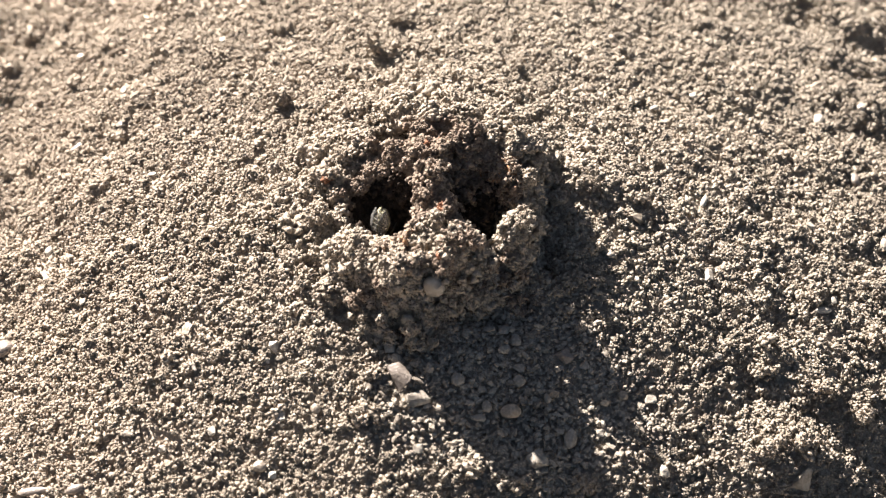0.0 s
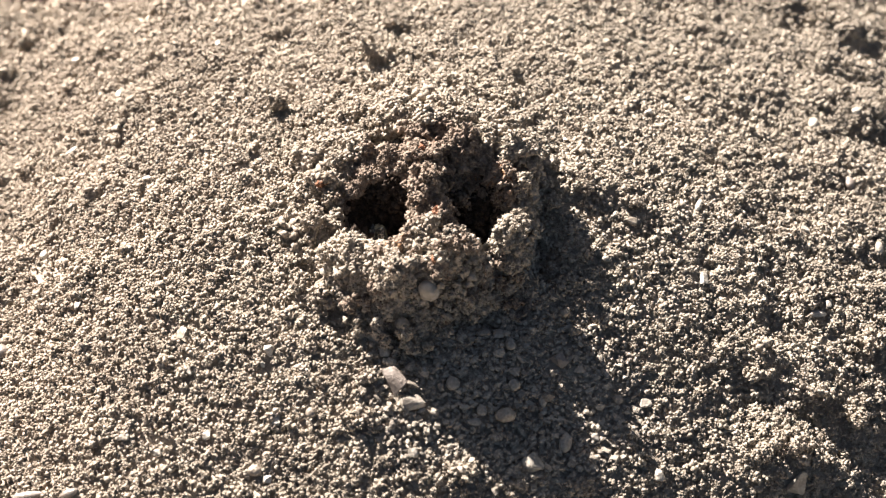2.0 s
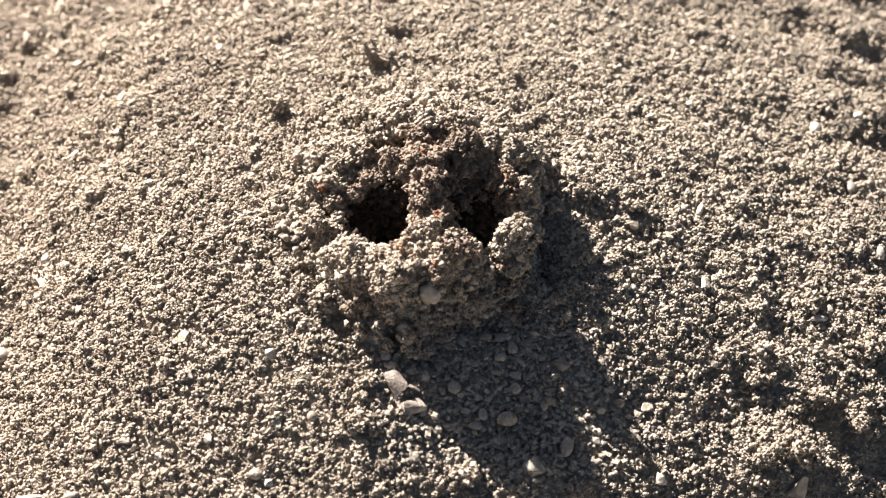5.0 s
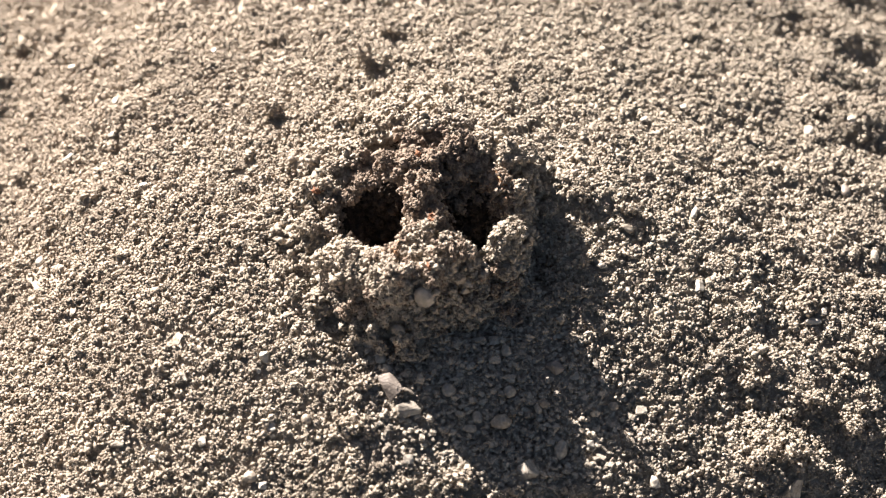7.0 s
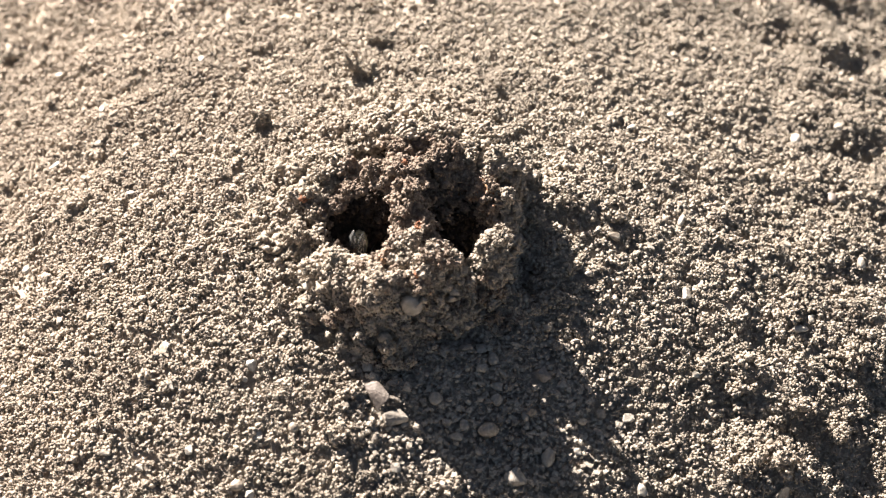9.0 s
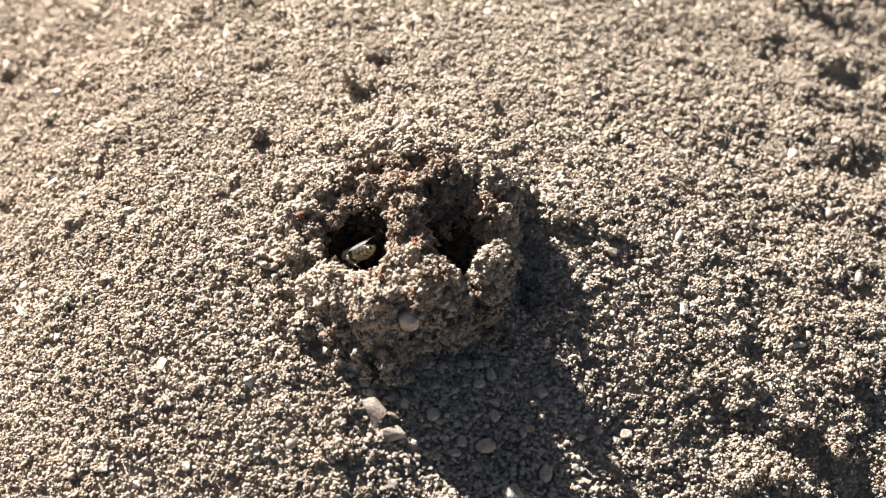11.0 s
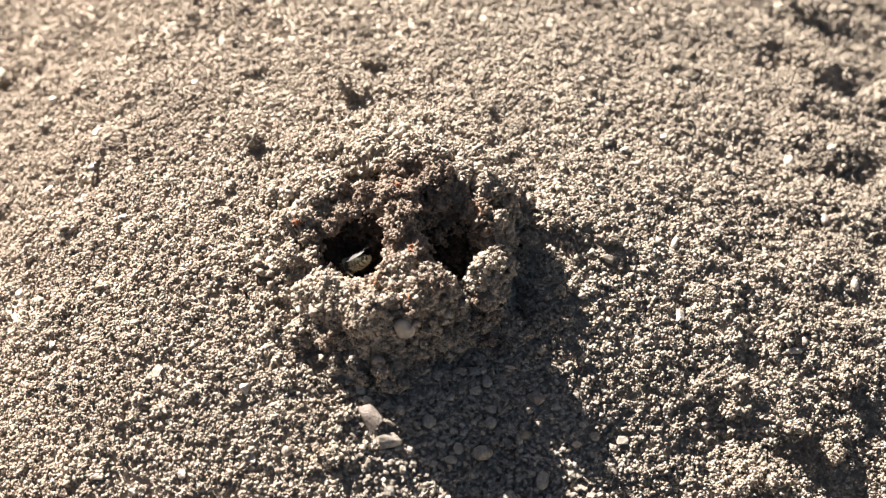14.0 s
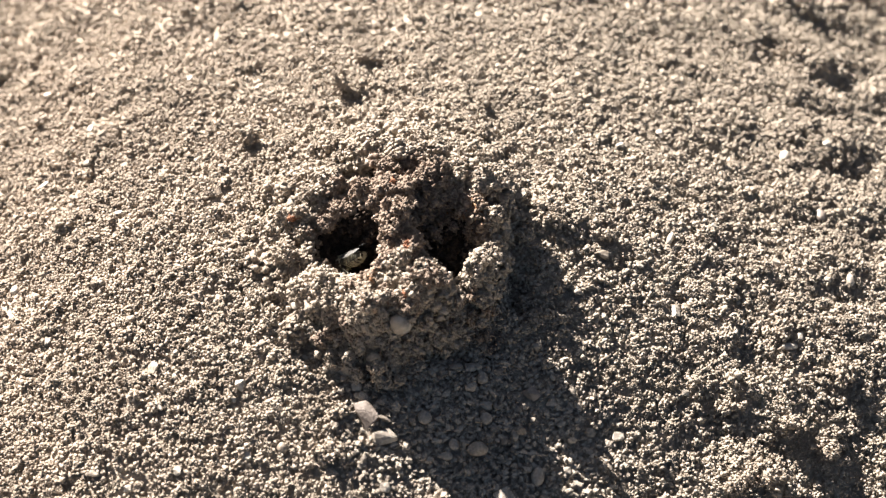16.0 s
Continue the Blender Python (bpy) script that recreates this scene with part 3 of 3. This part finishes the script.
# ---- pebbles and chips lying in the soil ----
GREY = mineral("grey_stone", (0.34, 0.30, 0.25), (0.23, 0.195, 0.16))
TAN = mineral("tan_stone", (0.37, 0.31, 0.245), (0.22, 0.178, 0.138))
PALE = mineral("pale_stone", (0.52, 0.465, 0.39), (0.39, 0.335, 0.275))
PINK = mineral("pinkish_stone", (0.25, 0.205, 0.172), (0.18, 0.145, 0.12))
QUARTZ = mineral("quartz", (0.46, 0.41, 0.35), (0.34, 0.295, 0.245), 0.25, 0.15, 250.0)
KINDS = {
    "grey": (GREY, "small rounded grey pebble lying in the soil"),
    "tan": (TAN, "small tan pebble lying among soil crumbs"),
    "pale": (PALE, "small whitish mineral chip among soil crumbs"),
    "pink": (PINK, "small pinkish-brown pebble lying in the soil"),
    "quartz": (QUARTZ, "small translucent quartz pebble on the mound"),
}


def pebble(x, y, wide, deep, high, kind, turn=0.0, angular=False, lift=0.28):
    """One stone, its size in millimetres, half sunk in the ground and lying along its slope."""
    seed = int(abs(x * 97 + y * 389) * 10) % 99991
    rng = np.random.RandomState(seed)
    bm = bmesh.new()
    if angular:
        for _ in range(16):
            p = rng.uniform(-1, 1, 3)
            p = p / max(np.abs(p) ** 1.5 + 0.12)
            bm.verts.new(Vector(np.clip(p, -1, 1)) * rng.uniform(0.86, 1.0))
        hull = bmesh.ops.convex_hull(bm, input=bm.verts[:])
        bmesh.ops.delete(bm, geom=list({g for g in hull["geom_interior"] + hull["geom_unused"] if isinstance(g, bmesh.types.BMVert)}), context="VERTS")
        bmesh.ops.dissolve_limit(bm, angle_limit=radians(14), verts=bm.verts[:], edges=bm.edges[:])
        bmesh.ops.bevel(bm, geom=bm.edges[:], offset=0.07, segments=2, affect="EDGES")
    else:
        bmesh.ops.create_icosphere(bm, subdivisions=3, radius=1)
        start = Vector(rng.uniform(-50, 50, 3))
        for v in bm.verts:
            v.co *= 1 + 0.16 * noise.noise(v.co * 0.9 + start) + 0.05 * noise.noise(v.co * 2.6 + start)
    for v in bm.verts:
        v.co = Vector((v.co.x * wide / 2, v.co.y * deep / 2, v.co.z * high / 2)) * MM
    for f in bm.faces:
        f.smooth = not angular
    material, label = KINDS[kind]
    if angular:
        label = label.replace("rounded", "angular")
    me = bpy.data.meshes.new("pebble")
    bm.to_mesh(me)
    bm.free()
    me.materials.append(material)
    ob = new("pebble", me)
    up = Vector(slopes(np.array(x), np.array(y), 2.0))
    ob.rotation_mode = "QUATERNION"
    ob.rotation_quaternion = Vector((0, 0, 1)).rotation_difference(up) @ Euler((0, 0, radians(turn))).to_quaternion()
    ob.location = (Vector((x, y, float(ground_z(x, y)))) + up * max(high * lift, 0.62)) * MM
    STONES.append((x, y, min(wide, deep) / 2 + 0.3))
    return tagged(ob, label, "pebble", "pebbles in the soil")


def build_pebbles():
    pebble(10.7, -19.8, 3.8, 4.1, 3.0, "quartz", 20, lift=0.6)
    pebble(5.9, -23.0, 2.5, 2.4, 1.9, "grey", 0, lift=0.6)
    pebble(4.8, -32.6, 3.2, 5.2, 2.2, "pink", 28, angular=True, lift=0.42)
    pebble(7.7, -36.3, 4.6, 2.9, 1.8, "grey", 16, angular=True, lift=0.35)
    pebble(23.3, -37.2, 3.6, 2.5, 2.0, "tan", 10, lift=0.5)
    pebble(24.4, -25.0, 1.9, 2.3, 1.5, "grey", 0)
    pebble(32.6, -27.3, 3.4, 2.9, 1.6, "pink", 25, angular=True)
    pebble(14.5, -32.7, 2.5, 2.5, 1.8, "grey", 0)
    pebble(33.5, -40.7, 2.3, 3.3, 1.8, "grey", -10)
    pebble(27.8, -45.3, 3.2, 3.7, 1.9, "grey", 40, angular=True)
    pebble(24.7, -29.9, 2.3, 1.8, 0.9, "grey", 0, angular=True)
    pebble(24.8, -32.1, 2.1, 2.1, 1.5, "grey", 30)
    pebble(27.5, 4.9, 2.6, 2.9, 2.0, "pink", 0)
    pebble(32.2, 11.0, 2.8, 1.9, 1.0, "tan", 20, angular=True)
    pebble(46.7, 0.5, 2.7, 2.1, 1.1, "tan", 0, angular=True)
    pebble(60.1, 6.9, 1.2, 2.9, 1.0, "pale", -25)
    pebble(53.5, -0.3, 1.9, 1.7, 0.9, "pale", 0, angular=True)
    pebble(86.7, 34.7, 2.1, 3.0, 1.6, "pale", -20)
    pebble(80.7, -12.9, 3.1, 1.4, 1.0, "pale", 5)
    pebble(94.8, 4.0, 1.6, 2.5, 1.2, "pale", 0)
    pebble(-62.0, 52.4, 2.2, 1.8, 1.4, "pale", 0, angular=True, lift=0.7)
    pebble(-59.1, 25.6, 3.3, 1.3, 0.7, "pale", 10, angular=True)
    pebble(-60.6, -0.3, 1.7, 1.7, 1.2, "pale", 0)
    pebble(-32.6, -22.7, 2.1, 3.1, 1.2, "tan", -20, angular=True)
    pebble(-17.0, -26.8, 2.3, 2.3, 1.2, "pale", 0, angular=True)
    pebble(-26.8, -40.9, 1.6, 1.9, 0.9, "pale", 0, angular=True)
    pebble(-41.9, 12.2, 1.9, 1.0, 0.7, "pale", 0, angular=True)
    pebble(-50.8, 37.4, 1.4, 2.9, 1.1, "pale", 10)
    pebble(-50.1, 26.9, 1.6, 1.1, 0.7, "pale", 0, angular=True)
    pebble(-67.7, -17.9, 5.3, 3.5, 2.5, "pink", 0)
    pebble(-30.6, -29.6, 0.9, 1.7, 0.7, "pale", 15, angular=True)
    pebble(-15.3, -38.8, 1.6, 1.9, 0.9, "pale", 0, angular=True)
    pebble(-7.5, -14.3, 1.6, 1.7, 0.9, "pale", 0, angular=True)
    pebble(47.9, -32.0, 2.3, 1.7, 0.9, "pale", 10, angular=True)
    pebble(73.7, -43.6, 4.0, 4.4, 2.3, "grey", 0, angular=True, lift=0.1)
    pebble(49.7, -44.4, 2.3, 2.5, 1.3, "pale", 0, angular=True)
    pebble(31.3, -5.2, 1.4, 3.1, 0.8, "pink", -25, angular=True)
    pebble(104.5, 69.0, 1.9, 1.7, 0.9, "pale", 0, angular=True)
    pebble(60.8, 34.7, 1.6, 1.3, 0.7, "pale", 0, angular=True)
    pebble(52.5, 29.6, 1.9, 1.3, 0.7, "pale", 0, angular=True)
    pebble(13.2, 31.4, 1.0, 1.1, 0.7, "pale", 0, angular=True)
    pebble(91.6, 19.6, 2.3, 3.1, 1.8, "pink", 0)
    pebble(95.9, 38.8, 1.6, 1.5, 0.8, "pale", 0, angular=True)
    pebble(42.0, 30.8, 1.4, 1.2, 0.7, "pale", 0, angular=True)
    pebble(-57.5, -47.8, 6.1, 1.5, 1.0, "pink", 0)
    pebble(-49.7, -48.8, 3.4, 1.7, 1.2, "pink", 10)
    pebble(-52.0, -14.1, 1.6, 1.5, 0.8, "pale", 0, angular=True)
    pebble(7.8, -44.2, 1.9, 1.9, 1.0, "pale", 0, angular=True)
    pebble(29.8, -34.3, 1.3, 1.9, 1.0, "grey", 0)
    pebble(-17.9, -29.2, 1.0, 1.0, 0.7, "pale", 0, angular=True)
    pebble(-18.5, -47.1, 2.5, 1.9, 1.3, "tan", 0)
    pebble(-16.4, -48.5, 1.6, 1.5, 0.8, "pale", 0, angular=True)
    pebble(-41.2, -40.4, 2.7, 1.5, 0.8, "tan", 0, angular=True)
    pebble(-35.0, -43.3, 1.6, 1.3, 0.7, "pale", 0, angular=True)
    pebble(59.5, -8.9, 1.7, 2.7, 1.0, "grey", 0, angular=True)
    pebble(83.1, -10.3, 1.2, 1.7, 0.7, "pale", 0, angular=True)
    pebble(80.4, 5.7, 1.7, 1.5, 0.8, "pale", 0, angular=True)
    pebble(2.9, -27.5, 2.1, 2.1, 1.1, "grey", 0, angular=True)
    pebble(35.9, 19.0, 1.2, 1.1, 0.7, "pale", 0, angular=True)
    pebble(19.3, -36.8, 1.7, 2.1, 1.3, "grey", 0)
    pebble(22.4, -23.3, 2.3, 2.7, 1.3, "grey", 0, angular=True)
    pebble(18.1, -38.7, 2.1, 1.5, 1.0, "grey", 0)
    pebble(36.0, -28.2, 1.9, 1.7, 0.9, "grey", 10, angular=True)
    pebble(38.7, -39.3, 1.4, 1.3, 0.7, "pale", 0, angular=True)
    pebble(41.8, -7.7, 1.5, 1.2, 0.9, "grey", 0)
    pebble(42.9, -31.9, 1.9, 1.7, 1.2, "tan", 0)
    pebble(-9.4, -37.7, 1.7, 1.9, 1.3, "tan", 0)
    pebble(17.6, 7.0, 1.1, 1.0, 0.7, "grey", 0)
    pebble(60.3, -23.9, 1.6, 1.3, 0.7, "pale", 0, angular=True)
    pebble(68.7, 11.2, 1.6, 1.5, 0.8, "pale", 0, angular=True)
    pebble(-32.1, 48.7, 1.2, 1.3, 0.7, "pale", 0, angular=True)
    pebble(-26.0, 45.0, 0.9, 1.5, 0.7, "pale", 0, angular=True)
    pebble(100.1, 58.0, 1.2, 1.3, 0.7, "pale", 0, angular=True)


# ---- fine dead roots lying on the soil ----
def root_fibre(x, y, length, turn, bend, thick):
    """A thin curved rootlet, its size in millimetres."""
    along = Vector((math.cos(radians(turn)), math.sin(radians(turn)), 0))
    across = Vector((-along.y, along.x, 0))
    points = []
    for k in range(9):
        u = k / 8
        p = Vector((x, y, 0)) + along * length * (u - 0.5) + across * bend * math.sin(math.pi * u)
        p.z = float(ground_z(p.x, p.y)) + 0.45 + 0.25 * math.sin(5 * u)
        points.append(p)
    bm = tube(points, [thick * (1 - 0.6 * k / 8) for k in range(9)], 6)
    for v in bm.verts:
        v.co *= MM / BM
    me = bpy.data.meshes.new("root_fibre")
    bm.to_mesh(me)
    bm.free()
    me.materials.append(TAN)
    tagged(new("root_fibre", me), "thin pale dead rootlet lying on the soil", "root", "rootlets on the mound")


def build_roots():
    root_fibre(37.7, -24.5, 3.4, -60, 0.6, 0.11)
    root_fibre(50.4, -16.2, 2.2, 80, 0.2, 0.11)
    root_fibre(38.2, 22.0, 1.8, 20, 0.3, 0.11)

# ---- the bee in the shaft ----
BM = 0.00070  # the bee is modelled 15 units long and is about 10 mm
CHITIN = mineral("dark_chitin", (0.085, 0.075, 0.045), (0.045, 0.039, 0.024), 0.35, 0.0, 800.0)
BAND = mineral("pale_cuticle", (0.22, 0.20, 0.125), (0.13, 0.115, 0.07), 0.5, 0.0, 900.0)
FUZZ = mineral("cream_hair", (0.84, 0.77, 0.56), (0.68, 0.60, 0.40), 0.7, 0.0, 900.0)
WING = mineral("smoky_wing", (0.26, 0.25, 0.235), (0.17, 0.163, 0.15), 0.3, 0.0, 700.0)
WING.node_tree.nodes["Principled BSDF"].inputs["Alpha"].default_value = 0.55


def part(name, bm, material, parent, label=""):
    for f in bm.faces:
        f.smooth = True
    me = bpy.data.meshes.new(name)
    bm.to_mesh(me)
    bm.free()
    me.materials.append(material)
    ob = new(name, me)
    ob.parent = parent
    return tagged(ob, label)


def lathe(profile, squash=0.85, sides=24):
    """A body of revolution about x from (x, radius) pairs in millimetres."""
    bm = bmesh.new()
    rings = []
    for px, r in profile:
        rings.append([bm.verts.new((px * BM, r * math.cos(a) * BM, r * squash * math.sin(a) * BM)) for a in (2 * math.pi * k / sides for k in range(sides))])
    for a, b in zip(rings, rings[1:]):
        for k in range(sides):
            bm.faces.new((a[k], a[(k + 1) % sides], b[(k + 1) % sides], b[k]))
    bm.faces.new(rings[0][::-1])
    bm.faces.new(rings[-1])
    bmesh.ops.recalc_face_normals(bm, faces=bm.faces[:])
    return bm


def hairs(rng, count, px, radius, length, lean, squash=0.85, low=0.0, high=2 * math.pi, wide=0.12):
    """Short fine hairs standing round a ring of the body and leaning back."""
    bm = bmesh.new()
    for _ in range(count):
        a = rng.uniform(low, high)
        out = Vector((0, math.cos(a), squash * math.sin(a)))
        root = Vector((px + rng.uniform(-wide, wide), 0, 0)) + out * radius * 0.97
        tip = root + (out * (1 - lean) + Vector((lean, 0, 0)) + Vector(rng.uniform(-0.2, 0.2, 3))).normalized() * length * rng.uniform(0.6, 1.1)
        side = out.cross(Vector((1, 0, 0))) * 0.075
        across = (tip - root).cross(side).normalized() * 0.06
        ring = [bm.verts.new(p * BM) for p in (root + side, root - side, root + across)]
        end = bm.verts.new(tip * BM)
        for i in range(3):
            bm.faces.new((ring[i], ring[(i + 1) % 3], end))
    return bm


def tube(points, radii, sides=8):
    bm = bmesh.new()
    rings = []
    for i, p in enumerate(points):
        p = Vector(p)
        d = (Vector(points[min(i + 1, len(points) - 1)]) - Vector(points[max(i - 1, 0)])).normalized()
        u = d.orthogonal().normalized()
        w = d.cross(u)
        rings.append([bm.verts.new((p + (u * math.cos(2 * math.pi * k / sides) + w * math.sin(2 * math.pi * k / sides)) * radii[i]) * BM) for k in range(sides)])
    for a, b in zip(rings, rings[1:]):
        for k in range(sides):
            bm.faces.new((a[k], a[(k + 1) % sides], b[(k + 1) % sides], b[k]))
    bm.faces.new(rings[0][::-1])
    bm.faces.new(rings[-1])
    bmesh.ops.recalc_face_normals(bm, faces=bm.faces[:])
    return bm


def wing(side):
    """A folded forewing, lying back along the abdomen."""
    bm = bmesh.new()
    outline = [(1.28 * a, 1.15 * b) for a, b in ((0, 0), (1.6, 0.75), (3.6, 1.25), (5.4, 1.15), (6.7, 0.7), (7.6, 0.15), (6.2, -0.45), (4.4, -0.8), (2.2, -0.5))]
    for z in (0.03, -0.03):
        bm.faces.new([bm.verts.new((x * BM, side * y * BM, (z + 0.06 * math.sin(x * 2.1)) * BM)) for x, y in outline])
    lower, upper = list(bm.verts)[:9], list(bm.verts)[9:]
    for k in range(9):
        bm.faces.new((lower[k], lower[(k + 1) % 9], upper[(k + 1) % 9], upper[k]))
    bmesh.ops.recalc_face_normals(bm, faces=bm.faces[:])
    bmesh.ops.triangulate(bm, faces=bm.faces[:])
    return bm


def build_bee():
    """A bee whose tail points along +x and whose back is up; the middle of the abdomen is the origin."""
    rng = np.random.RandomState(5)
    bee = tagged(new("bee"), "small dark bee with cream hair bands inside the burrow", "bee")
    edge = [(-3.0, 1.15), (-2.1, 1.75), (-1.0, 2.05), (0.1, 2.05), (1.2, 1.75), (2.2, 1.2), (3.0, 0.5)]
    for i, ((x0, r0), (x1, r1)) in enumerate(zip(edge, edge[1:])):
        seg = part("abdomen_segment", lathe([(x0, r0 * 0.94), (x0 + 0.2, r0), (x0 + 0.55 * (x1 - x0), (r0 + r1) / 2 * 1.04), (x1 - 0.06, r1 * 1.06), (x1 + 0.12, r1 * 1.03), (x1 + 0.14, r1 * 0.85)]), CHITIN, bee)
        part("pale_band", lathe([(x1 - 0.20, r1 * 1.05 + 0.03), (x1 - 0.12, r1 * 1.07 + 0.04), (x1 + 0.10, r1 * 1.05 + 0.03), (x1 + 0.13, r1 * 0.9)]), BAND, seg, "cream cuticle band")
        part("hair_fringe", hairs(rng, 34, x1 + 0.02, r1 * 1.06, 0.62, 0.7), FUZZ, seg, "cream hair fringe")
        part("belly_brush", hairs(rng, 620, (x0 + x1) / 2, (r0 + r1) / 2, 1.05, 0.72, 0.85, math.pi * 0.98, math.pi * 2.02, 0.5), FUZZ, seg, "dense cream pollen brush")
    thorax = part("thorax", lathe([(-6.6, 0.7), (-6.2, 1.5), (-5.3, 2.0), (-4.3, 1.95), (-3.5, 1.4), (-3.1, 0.6)], 0.95), CHITIN, bee)
    for x in (-6.0, -5.3, -4.6, -3.9):
        part("hair_coat", hairs(rng, 160, x, 1.85, 0.8, 0.2, 0.95), FUZZ, thorax, "grey-cream fuzz")
    head = part("head", lathe([(-8.3, 0.4), (-8.0, 1.1), (-7.4, 1.5), (-6.9, 1.3), (-6.6, 0.6)], 0.9), CHITIN, bee)
    for side in (1, -1):
        part("antenna", tube([(-8.1, 0.5 * side, 0.5), (-8.7, 1.0 * side, 1.2), (-8.2, 1.9 * side, 1.6), (-7.0, 2.6 * side, 1.5)], [0.09, 0.11, 0.12, 0.08]), CHITIN, head)
        w = part("wing", wing(side), WING, bee, "thin smoky translucent wing")
        w.matrix_local = pose(-4.2 * BM, 0.75 * side * BM, 2.0 * BM, -14 * side, -1, 2 * side)
        for k, x in enumerate((-5.8, -4.9, -4.0)):
            knee = Vector((x + (k - 1) * 1.2, 2.9 * side, -0.4))
            part("leg", tube([(x, 1.1 * side, -1.2), knee, (x + (k - 0.8) * 2.0, 3.1 * side, -2.0), (x + (k - 0.6) * 2.6, 3.4 * side, -2.8)], [0.28, 0.26, 0.2, 0.1]), CHITIN, bee)
    return bee


def bee_pose(x, y, z, tail, back):
    """In millimetres: the abdomen's middle, the way of the tail, and roughly the way of the back."""
    a = Vector(tail).normalized()
    b = Vector(back)
    b = (b - a * a.dot(b)).normalized()
    m = Matrix((a, b.cross(a), b)).transposed().to_4x4()
    return Matrix.Translation(Vector((x, y, z)) * MM) @ m

def motions():
    down = (0.15, 0.30, 0.93), (-0.30, -0.85, 0.35)
    turned = (0.74, -0.15, 0.62), (-0.3, 0.95, 0.1)
    half = (0.60, -0.25, 0.72), (-0.45, 0.40, 0.45)
    walk(bee, [
        (0.0, bee_pose(1.0, -4.2, 1.8, *down)),
        (0.5, bee_pose(1.1, -4.2, 1.1, *down)),
        (1.2, bee_pose(1.2, -4.4, -0.4, *down)),
        (2.0, bee_pose(1.3, -4.4, -1.5, *down)),
        (2.6, bee_pose(1.3, -4.4, -1.6, *down)),
        (3.2, bee_pose(1.0, -4.4, -5.0, *down)),
        (4.2, bee_pose(0.9, -4.4, -6.5, *down)),
        (8.1, bee_pose(0.9, -4.4, -6.5, *down)),
        (8.6, bee_pose(0.8, -3.8, -1.6, *down)),
        (9.0, bee_pose(0.9, -3.8, 0.2, *down)),
        (9.2, bee_pose(0.9, -3.8, 0.4, *down)),
        (9.4, bee_pose(1.6, -4.3, 1.6, *half)),
        (9.6, bee_pose(2.5, -5.0, 3.9, *turned)),
        (10.2, bee_pose(2.5, -5.0, 4.0, *turned)),
        (11.2, bee_pose(2.2, -4.3, 3.4, *half)),
        (12.3, bee_pose(2.2, -4.2, 2.4, *half)),
        (13.0, bee_pose(2.3, -4.2, 2.5, *half)),
        (14.0, bee_pose(2.2, -4.2, 2.4, *half)),
        (15.0, bee_pose(2.2, -4.2, 2.4, *half)),
        (16.0, bee_pose(2.2, -4.2, 2.3, *half)),
    ])


build_ground()
bee = build_bee()
build_pebbles()
build_roots()
build_clods()
build_crumbs()
motions()
